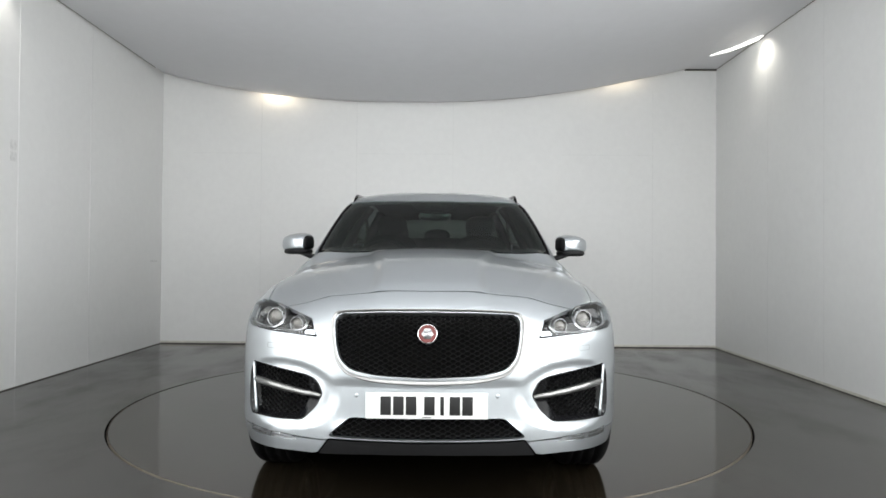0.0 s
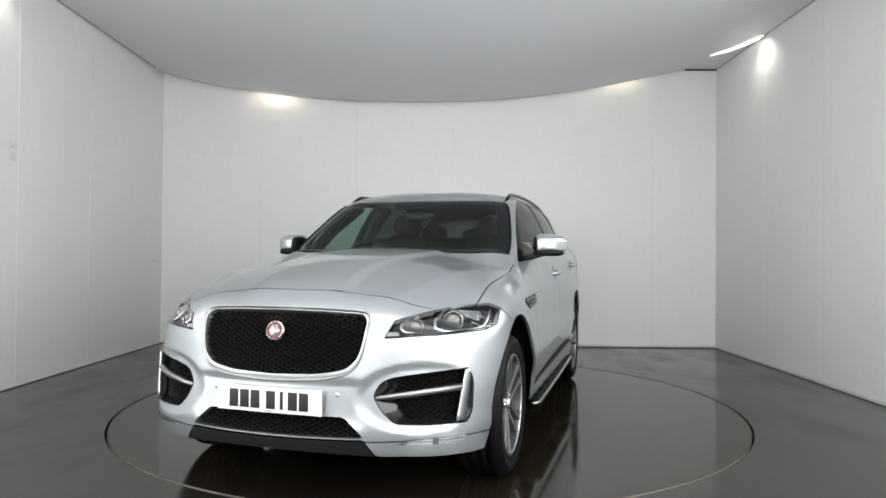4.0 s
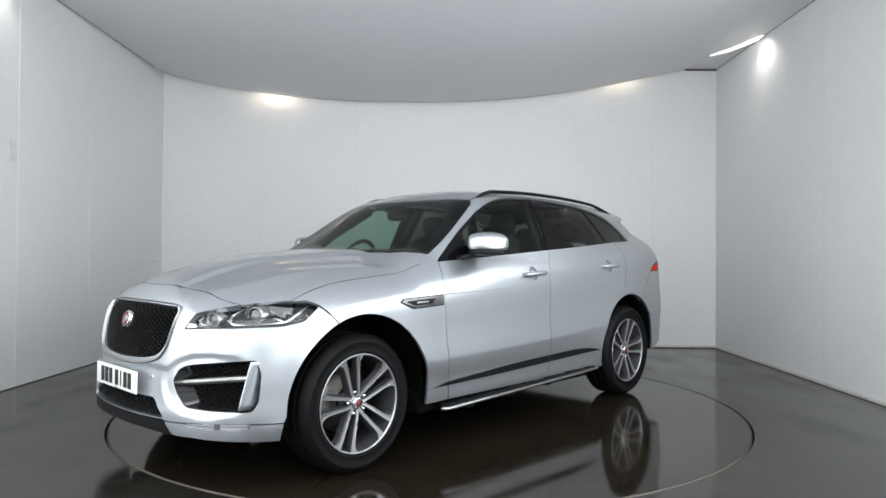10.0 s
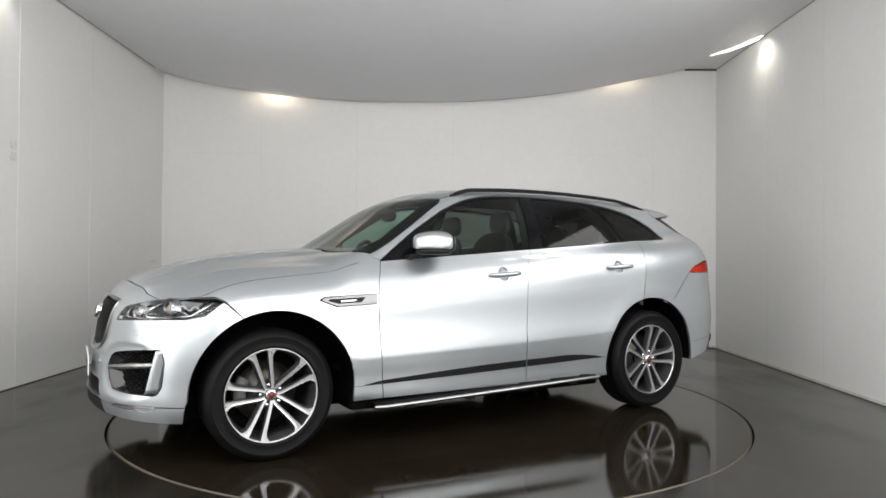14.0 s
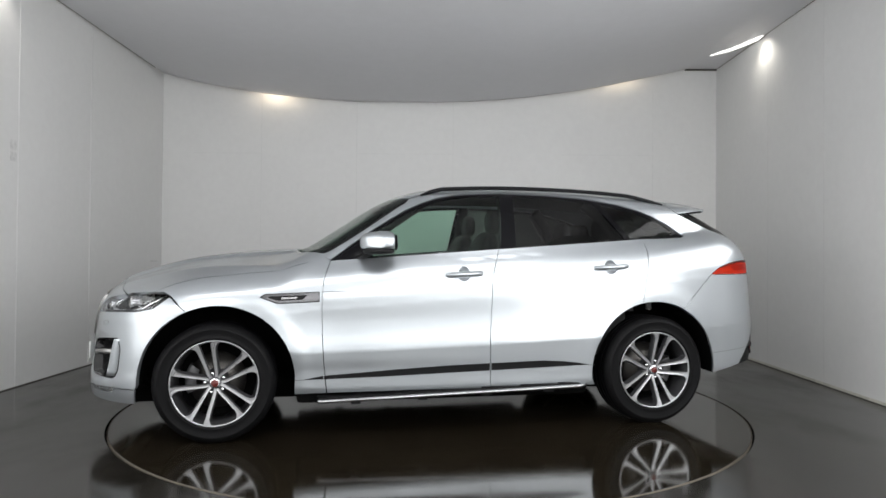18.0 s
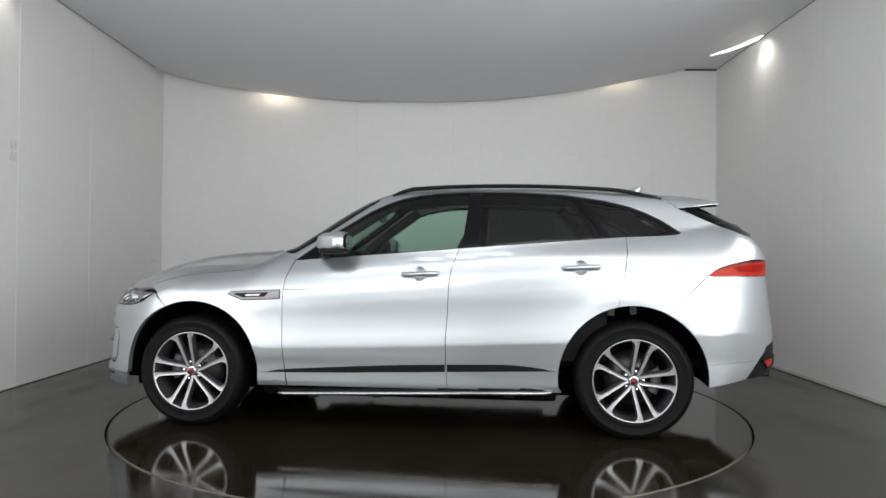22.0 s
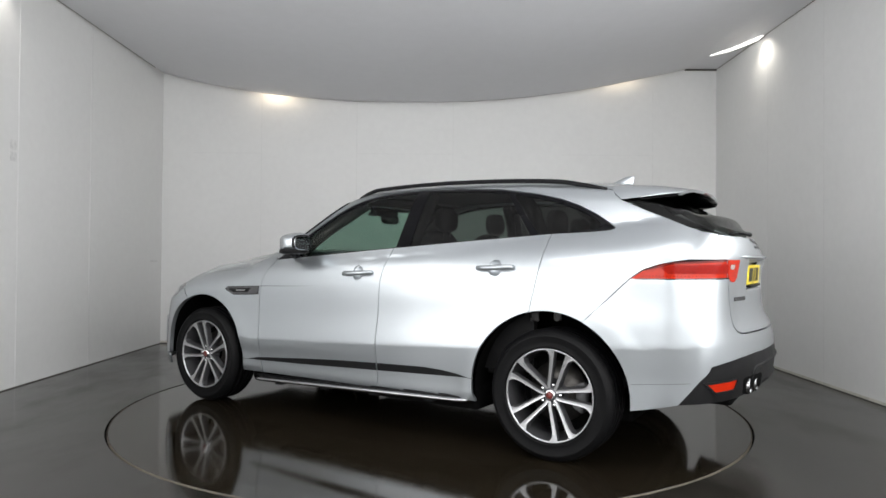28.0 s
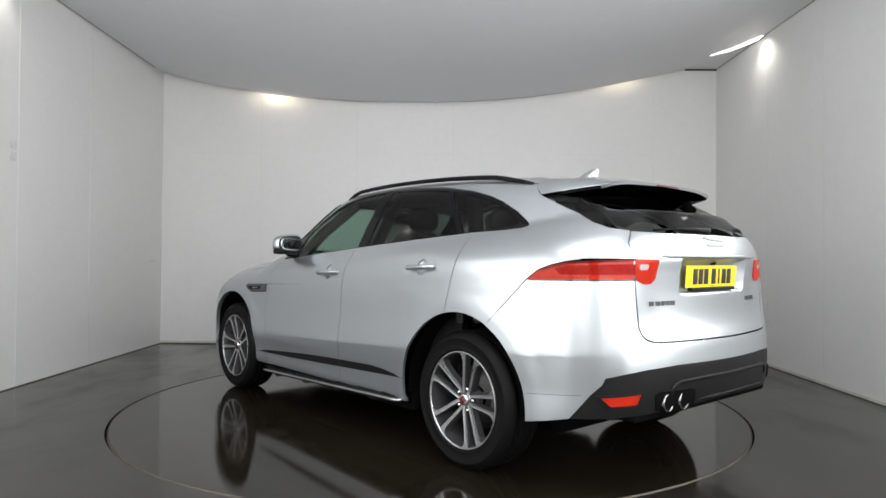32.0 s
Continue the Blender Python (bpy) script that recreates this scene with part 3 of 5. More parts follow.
def sheet(name, view, outline, mat, parent, holes=(), r=0.0, gap=0.0022, grid=0.035, lip=0.016, out=0.0, label="", mirror=False, thick=True, soften=0.002):
    """A panel cut out of the body's form: its outline and holes are drawn in a flat view and laid on the form."""
    from mathutils.geometry import delaunay_2d_cdt
    loops = [rounded(outline, r, gap)] + [rounded(h, hr, -gap) for h, hr in holes]
    x0, x1 = loops[0].min(0), loops[0].max(0)
    gx, gy = np.meshgrid(np.arange(x0[0], x1[0], grid), np.arange(x0[1], x1[1], grid))
    pts = np.stack([gx.ravel(), gy.ravel()], 1)
    pts = pts[inside(pts, loops[0])]
    for h in loops[1:]:
        pts = pts[~inside(pts, h)]
    if view == "side":
        cx = np.arange(x0[0], min(x1[0], 1.05), grid)
        row = np.concatenate([np.stack([cx, crease_z(cx) + d], 1) for d in (-0.0022, 0.0022)])
        row = row[inside(row, loops[0])]
        for h in loops[1:]:
            row = row[~inside(row, h)]
        pts = np.concatenate([pts[np.abs(pts[:, 1] - crease_z(pts[:, 0])) > grid * 0.45], row])
    pts = pts[clear_of(pts, loops, grid * 0.5)]
    allp, edges = [], []
    for lp in loops:
        o = len(allp)
        allp += [Vector(q) for q in lp]
        edges += [(o + i, o + (i + 1) % len(lp)) for i in range(len(lp))]
    nb = len(allp)
    allp += [Vector(q) for q in pts]
    v2, _, f2, _, _, _ = delaunay_2d_cdt(allp, edges, [], 0, 1e-6)
    v2 = np.array([(q.x, q.y) for q in v2])
    f2 = [f for f in f2 if len(f) == 3]
    mid = np.array([v2[list(f)].mean(0) for f in f2])
    ok = inside(mid, loops[0])
    for h in loops[1:]:
        ok &= ~inside(mid, h)
    faces = [tuple(f) for f, k in zip(f2, ok) if k]
    p3 = lift(view, v2)
    n3 = gradient(p3, soften)
    p3 = p3 + n3 * out
    count = {}
    for f in faces:
        for a, b in ((f[0], f[1]), (f[1], f[2]), (f[2], f[0])):
            count[(a, b)] = 1
    rim = [e for e in count if (e[1], e[0]) not in count]
    # outward winding
    fa = np.array(faces)
    up = np.sum(np.cross(p3[fa[:, 1]] - p3[fa[:, 0]], p3[fa[:, 2]] - p3[fa[:, 0]]) * n3[fa[:, 0]])
    if up < 0:
        faces = [f[::-1] for f in faces]
        rim = [(b, a) for a, b in rim]
    verts, norms = list(p3), list(n3)
    if thick and lip:
        ids = {}
        for a, b in rim:
            for i in (a, b):
                if i not in ids:
                    ids[i] = len(verts)
                    verts += [p3[i], p3[i] - n3[i] * lip]
                    norms += [np.zeros(3), np.zeros(3)]
        for a, b in rim:
            faces.append((ids[b], ids[a], ids[a] + 1, ids[b] + 1))
    V, N = np.array(verts), np.array(norms)
    obs = []
    for flip in ((False, True) if mirror else (False,)):
        vv, nn = V.copy(), N.copy()
        ff = faces
        if flip:
            vv[:, 1] *= -1
            nn[:, 1] *= -1
            ff = [f[::-1] for f in faces]
        me = bpy.data.meshes.new(name)
        me.from_pydata([tuple(q) for q in vv], [], ff)
        me.polygons.foreach_set("use_smooth", [True] * len(me.polygons))
        me.normals_split_custom_set_from_vertices([tuple(q) for q in nn])
        me.materials.append(mat)
        ob = new(name, me)
        ob.parent = parent
        if label:
            ob["label"] = label
        obs.append(ob)
    return obs


def arch(c, r, z0, n=44):
    """The wheel opening's edge from front foot to rear foot."""
    a0 = math.asin((z0 - HUB_Z - 0.005) / r)
    return [(c + r * math.cos(a), HUB_Z + 0.005 + r * math.sin(a)) for a in (a0 + (math.pi - 2 * a0) * i / n for i in range(n + 1))]


CAR = tagged(new("car"), "silver five-door estate off-roader with black grille on the turntable", "car")
ARCH_R = 0.452
FA, RA = arch(1.422, ARCH_R, 0.25), arch(-1.422, ARCH_R + 0.008, 0.25)
DOOR_A = [(0.757, 1.102), (0.80, 0.985), (0.811, 0.88), (0.811, 0.751), (0.806, 0.60), (0.797, 0.47), (0.776, 0.285)]
DOOR_B = [(-0.335, 1.181), (-0.292, 1.06), (-0.275, 0.966), (-0.266, 0.748), (-0.256, 0.603), (-0.26, 0.459), (-0.267, 0.285)]
DOOR_C = [(-1.395, 1.262), (-1.392, 1.17), (-1.372, 1.05), (-1.325, 0.8227)]


def belt_line(x0, x1, n=8, dz=0.0):
    return [(x0 + (x1 - x0) * i / n, belt(x0 + (x1 - x0) * i / n) + dz) for i in range(n + 1)]


DLO_TOP = [(0.757, 1.103), (0.62, 1.205), (0.492, 1.297), (0.273, 1.432), (0.15, 1.490), (0.052, 1.524), (-0.06, 1.548), (-0.173, 1.561), (-0.40, 1.572), (-0.71, 1.567), (-1.02, 1.545), (-1.27, 1.505), (-1.42, 1.467), (-1.52, 1.430), (-1.63, 1.375), (-1.71, 1.322), (-1.75, 1.292)]
DLO_LOW = [(-1.72, 1.281), (-1.60, 1.2725), (-1.395, 1.2637)]


def top_edge(x, y, dz=0.0):
    q = lift("top", [(x, y)])[0]
    return q[0], q[2] + dz


def bonnet_edge():
    return [(2.110, 0.0), (2.107, 0.08), (2.097, 0.18), (2.084, 0.27), (2.069, 0.355), (2.050, 0.449), (2.043, 0.509), (2.036, 0.555), (2.013, 0.615), (1.983, 0.676), (1.925, 0.714), (1.86, 0.765), (1.80, 0.808)]


def seam_y(x):
    return 0.812


def as_turn(view, pts):
    """Points (x, y) on the body's top as (turn, z)."""
    q = lift("top", pts)
    ax = FRONT_X if view == "front" else REAR_X
    return [(math.atan2(v[1], abs(v[0] - ax)), v[2]) for v in q]


INTAKE = [(0.460, 0.522), (0.490, 0.578), (0.534, 0.598), (0.62, 0.611), (0.70, 0.620), (0.80, 0.629), (0.824, 0.630), (0.842, 0.57), (0.840, 0.44), (0.824, 0.395), (0.70, 0.398), (0.554, 0.405), (0.496, 0.46)]


GRILLE = [(0.385, 0.868), (0.2, 0.877), (0, 0.879), (-0.2, 0.877), (-0.385, 0.868), (-0.409, 0.846), (-0.401, 0.74), (-0.383, 0.678), (-0.338, 0.634), (-0.22, 0.612), (0, 0.604), (0.22, 0.612), (0.338, 0.634), (0.383, 0.678), (0.401, 0.74), (0.409, 0.846)]


def panels():
    f_arch_rear = [q for q in FA if q[0] < 1.60 and q[1] > 0.30]
    f_arch_front = [q for q in FA if q[0] >= 1.60]
    crest = [top_edge(x, seam_y(x)) for x in np.linspace(0.90, 1.80, 14)]
    wing = [(0.780, 0.285)] + DOOR_A[::-1][1:] + [(0.80, 1.125), (0.86, 1.13)] + crest + [(1.735, 0.903), (1.69, 0.882), (1.60, 0.7885)] + f_arch_rear + [(0.97, 0.285)]
    sheet("front_wing", "side", wing, PAINT, CAR, mirror=True, grid=0.02)
    cups = [[(cx + 0.042 * math.cos(a), cz + 0.047 * math.sin(a)) for a in np.linspace(0, 2 * math.pi, 20, endpoint=False)] for cx, cz in ((-0.085, 1.018), (-1.10, 1.064))]
    door1 = belt_line(-0.335, 0.757) + DOOR_A[1:] + DOOR_B[::-1][:-1]
    d1 = sheet("front_door", "side", door1, PAINT, CAR, mirror=True, grid=0.018, holes=[(cups[0], 0)])
    door2 = belt_line(-1.395, -0.335) + DOOR_B[1:] + [(-0.985, 0.285)] + [q for q in RA if -1.325 < q[0] and q[1] > 0.30] + DOOR_C[::-1][:-1]
    d2 = sheet("rear_door", "side", door2, PAINT, CAR, mirror=True, grid=0.018, holes=[(cups[1], 0)])
    for doors, q, cx, cz in ((d1, cups[0], -0.09, 1.017), (d2, cups[1], -1.103, 1.067)):
        for ob, door, s in zip(sheet("handle_recess", "side", q, PAINT, CAR, mirror=True, out=-0.010, gap=-0.006, thick=False, grid=0.009), doors, (1, -1)):
            ob.parent = door
            for v in ob.data.vertices:
                k = ((v.co.x - cx) / 0.042) ** 2 + ((v.co.z - cz) / 0.047) ** 2
                v.co.y -= s * 0.020 * max(0.0, 1 - k)
            ob.data.normals_split_custom_set_from_vertices([(0, 0, 0)] * len(ob.data.vertices))
            y = lift("side", [(cx, cz)])[0][1]
            pts = [(cx + 0.112, s * (y - 0.004), cz - 0.004), (cx + 0.104, s * (y + 0.022), cz - 0.004), (cx + 0.05, s * (y + 0.032), cz - 0.002), (cx - 0.05, s * (y + 0.032), cz + 0.003), (cx - 0.104, s * (y + 0.022), cz + 0.006), (cx - 0.112, s * (y - 0.004), cz + 0.006)]
            part("door_handle", tube(pts, [0.013, 0.018, 0.019, 0.019, 0.018, 0.013], 10, 0.85), PAINT, door, "silver pull handle")
    for doors, q in ((d1, [(0.795, 0.373), (0.40, 0.380), (-0.255, 0.399), (-0.255, 0.4455), (0.026, 0.4375), (0.3, 0.424), (0.55, 0.4085), (0.796, 0.3935)]), (d2, [(-0.268, 0.400), (-0.6, 0.4095), (-0.935, 0.4215), (-0.86, 0.436), (-0.75, 0.448), (-0.62, 0.4545), (-0.268, 0.446)])):
        for ob, door in zip(sheet("door_moulding", "side", q, BLACK, CAR, mirror=True, out=0.006, gap=0, label="black side moulding"), doors):
            ob.parent = door
    sheet("wing_moulding", "side", [(0.911, 0.3755), (0.8005, 0.3733), (0.8005, 0.3940)], BLACK, CAR, mirror=True, out=0.006, gap=0, label="black side moulding")
    # roof side, pillars and rear quarter
    rail = [top_edge(x, 0.600, -0.001) for x in np.linspace(0.225, -1.695, 17)]
    quarter = DLO_TOP[::-1] + [(0.80, 1.122), (0.825, 1.128)] + [top_edge(x, float(np.interp(x, [0.265, 0.479, 0.665, 0.78], [0.643, 0.702, 0.740, 0.757])), -0.001) for x in (0.77, 0.70, 0.62, 0.54, 0.46, 0.38, 0.30, 0.265)] + rail + [(-1.710, 1.494), (-1.752, 1.457), (-1.90, 1.390), (-2.05, 1.327), (-2.12, 1.297), (-2.146, 1.25), (-2.146, 1.120), (-2.09, 1.111), (-2.012, 1.094), (-1.94, 1.068), (-1.874, 1.022), (-1.632, 0.782)]
    quarter += [q for q in RA if -1.632 < q[0] <= -1.325][::-1] + DOOR_C[::-1][:-1] + DLO_LOW[::-1]
    sheet("rear_quarter", "side", quarter, PAINT, CAR, mirror=True, grid=0.022)
    # bonnet
    edge = bonnet_edge() + [(x, seam_y(x)) for x in np.linspace(1.75, 0.93, 10)] + [(0.865, 0.812), (0.80, 0.798), (0.775, 0.768), (0.806, 0.757), (0.882, 0.708), (0.930, 0.57), (0.972, 0.4), (0.998, 0.2), (1.006, 0.0)]
    full = edge + [(x, -y) for x, y in edge[::-1][1:-1]]
    sheet("bonnet", "top", full, PAINT, CAR, grid=0.018, gap=0.0009)
    # roof
    half = [(0.352, 0.0), (0.347, 0.2), (0.315, 0.386), (0.267, 0.53), (0.248, 0.575), (0.225, 0.598)] + [(x, 0.598) for x in np.linspace(0.0, -1.690, 10)] + [(-1.663, 0.52), (-1.688, 0.40), (-1.725, 0.3), (-1.775, 0.15), (-1.80, 0.0)]
    sheet("roof", "top", half + [(x, -y) for x, y in half[::-1][1:-1]], PAINT, CAR)
    half = [(0.985, 0.0), (0.965, 0.3), (0.92, 0.5), (0.875, 0.70), (0.80, 0.748), (0.765, 0.752), (0.665, 0.738), (0.479, 0.700), (0.27, 0.643), (0.230, 0.602), (0.251, 0.578), (0.270, 0.533), (0.318, 0.388), (0.350, 0.2), (0.355, 0.0)]
    sheet("windscreen", "top", half + [(x, -y) for x, y in half[::-1][1:-1]], SCREEN, CAR, thick=False, gap=0, label="clear windscreen with dark edge")[0].visible_shadow = False
    inner = [(0.915, 0.0), (0.90, 0.3), (0.86, 0.5), (0.81, 0.645), (0.72, 0.680), (0.40, 0.600), (0.320, 0.545), (0.365, 0.386), (0.393, 0.2), (0.40, 0.16), (0.47, 0.13), (0.475, 0.0)]
    sheet("windscreen_border", "top", half + [(x, -y) for x, y in half[::-1][1:-1]], SURROUND, CAR, holes=[(inner + [(x, -y) for x, y in inner[::-1][1:-1]], 0.03)], out=-0.006, thick=False, gap=0, label="black painted windscreen border")
    # nose
    top = as_turn("front", bonnet_edge())
    lamp = around("front", [(0.495, 0.768), (0.525, 0.842), (0.566, 0.855), (0.62, 0.871)]) + as_turn("front", [(1.983, 0.676), (1.925, 0.714), (1.86, 0.765), (1.80, 0.808)]) + around("front", [("x", 1.735, 0.903), ("x", 1.69, 0.882), ("x", 1.785, 0.810), ("x", 1.88, 0.789), (0.80, 0.785), (0.71, 0.780), (0.628, 0.777)])
    grille = around("front", GRILLE)
    intake = around("front", INTAKE)
    low = around("front", [(0.335, 0.428), (0, 0.428), (-0.335, 0.428), (-0.43, 0.345), (0, 0.345), (0.43, 0.345)])
    side = around("front", [("x", 1.70 - 0.10 * t, 0.882 - 0.0935 * t) for t in (0.1, 0.2, 0.4, 0.6, 0.8, 1.0)]) + [(turn_at("front", z, x=x), z) for x, z in f_arch_front[::-1] if z > 0.345]
    bottom = around("front", [("x", 1.885, 0.335), (0.80, 0.338), (0.60, 0.333), (0.44, 0.328), (0.42, 0.335), (0.2, 0.335), (0, 0.335)])
    half = top + [lamp[8]] + side + bottom
    other = [(-u, v) for u, v in half[::-1][1:-1]]
    lampm = [(-u, v) for u, v in lamp]
    intm = [(-u, v) for u, v in intake]
    sheet("front_bumper", "front", half + other, PAINT, CAR, holes=[(grille, 0.03), (intake, 0.02), (intm, 0.02), (low, 0.02), (lamp, 0.004), (lampm, 0.004)], grid=0.014, lip=0.03)
    for q in (lamp, lampm):
        sheet("headlamp_lens", "front", q, LENS, CAR, grid=0.03, thick=False, r=0.004)[0].visible_shadow = False
        sheet("headlamp_bowl", "front", q, BOWL, CAR, grid=0.03, out=-0.045, thick=False)
    sheet("grille_backing", "front", grille, DARK, CAR, out=-0.03, thick=False)
    for q in (intake, intm):
        sheet("intake_backing", "front", q, DARK, CAR, out=-0.05, thick=False)
    sheet("lower_grille", "front", low, DARK, CAR, out=-0.03, thick=False)
    apron = around("front", [("x", 1.885, 0.332), (0.80, 0.335), (0.60, 0.330), (0.435, 0.326), (0.475, 0.270), (0.50, 0.264), (0.60, 0.264), (0.70, 0.258), (0.84, 0.248), ("x", 1.89, 0.246)])
    for q in (apron, [(-u, v) for u, v in apron]):
        sheet("bumper_apron", "front", q, PAINT, CAR)
    skid = around("front", [(0.475, 0.264), (0.428, 0.33), (0, 0.33), (-0.428, 0.33), (-0.475, 0.264), (-0.25, 0.274), (0, 0.278), (0.25, 0.274)])
    sheet("skid_plate", "front", skid, BLACK, CAR, label="matt black lower bumper lip")
    # tail
    gate = around("rear", [(0.59, 1.256), (0.638, 1.20), (0.635, 1.0), (0.630, 0.86), (0.632, 0.81), (0.624, 0.778), (0.605, 0.755), (0.575, 0.743), (0.53, 0.738), (0, 0.735)])
    lampo = around("rear", [(0.641, 1.124), (0.640, 1.026), ("x", -1.90, 1.019), ("x", -1.876, 1.022), ("x", -1.94, 1.066), ("x", -2.012, 1.092), ("x", -2.09, 1.109)])
    mir = lambda q: [(-u, v) for u, v in q]
    gate_all = gate + mir(gate[:-1])[::-1] + around("rear", [(-0.38, 1.252), (0, 1.2515), (0.38, 1.252)])
    sheet("tailgate", "rear", gate_all, PAINT, CAR, grid=0.016)
    corner = around("rear", [(0.641, 1.126), ("x", -2.130, 1.124), ("x", -2.130, 1.22), ("x", -2.112, 1.298), (0.672, 1.270), (0.593, 1.257), (0.641, 1.2)])
    for q in (corner, mir(corner)):
        sheet("corner_panel", "rear", q, PAINT, CAR, gap=0.0, lip=0.004, out=-0.0007)
    for q in (lampo, mir(lampo)):
        sheet("tail_lamp", "rear", q, LAMP_RED, CAR, gap=0.002, label="long red tail lamp")
    upper = around("rear", [(0.638, 1.022), (0.635, 0.86), (0.637, 0.808), (0.629, 0.774), (0.609, 0.750), (0.577, 0.738), (0.53, 0.733), (0, 0.73)])
    arch_r = [(turn_at("rear", z, x=x), z) for x, z in RA if x <= -1.632 and z > 0.345]
    black = around("rear", [(0, 0.63), (0.44, 0.630), (0.62, 0.618), (0.73, 0.600), (0.79, 0.582), ("x", -2.245, 0.552), ("x", -2.205, 0.508), ("x", -2.165, 0.455), ("x", -2.11, 0.387)])
    sil = upper + [black[0]] + black[1:] + around("rear", [("x", -2.0, 0.362), ("x", -1.88, 0.338)]) + arch_r[::-1] + around("rear", [("x", -1.632 - 0.244 * t, 0.782 + 0.238 * t) for t in (0.0, 0.2, 0.4, 0.6, 0.8, 1.0)])
    sheet("rear_bumper", "rear", sil, PAINT, CAR, mirror=True, gap=0.0004, grid=0.013)
    blk = black + around("rear", [(0.80, 0.393), (0.70, 0.402), (0.5, 0.416), (0.2, 0.436), (0, 0.440)])
    sheet("bumper_valance", "rear", blk + mir(blk[1:-1])[::-1], BLACK, CAR, label="matt black lower rear bumper")
    hp = [(-1.84, 0.0), (-1.82, 0.35), (-1.74, 0.56), (-1.72, 0.61), (-1.765, 0.642), (-1.93, 0.668), (-2.05, 0.690), (-2.12, 0.705), (-2.235, 0.60), (-2.30, 0.3), (-2.315, 0.0)]
    sheet("rear_window", "top", hp + [(x, -y) for x, y in hp[::-1][1:-1]], REAR_PANE, CAR, thick=False, out=-0.005, grid=0.014, soften=0.05, label="dark rear window")
    # side windows
    panes = [("side_window", GLASS, [(0.52, 1.124), (0.475, 1.287), (0.27, 1.416), (0.14, 1.474), (0.05, 1.505), (-0.06, 1.530), (-0.17, 1.543), (-0.392, 1.555), (-0.347, 1.190)]),
             ("side_window", PRIVACY, [(-0.458, 1.199), (-0.487, 1.553), (-0.71, 1.548), (-0.9, 1.537), (-1.065, 1.520), (-1.262, 1.261)]),
             ("quarter_window", PRIVACY, [(-1.312, 1.265), (-1.11, 1.512), (-1.27, 1.482), (-1.42, 1.443), (-1.52, 1.405), (-1.60, 1.365), (-1.665, 1.318), (-1.64, 1.291)])]
    frame_out = DLO_TOP + DLO_LOW + belt_line(-1.395, 0.757)[1:-1]
    sheet("window_frame", "side", frame_out, SURROUND, CAR, holes=[(q, 0.012) for _, _, q in panes], mirror=True, out=-0.004, label="gloss black window surround")
    for nm, mt, q in panes:
        for ob in sheet(nm, "side", q, mt, CAR, r=0.012, gap=0, out=-0.007, mirror=True, thick=False):
            ob.visible_shadow = False


panels()


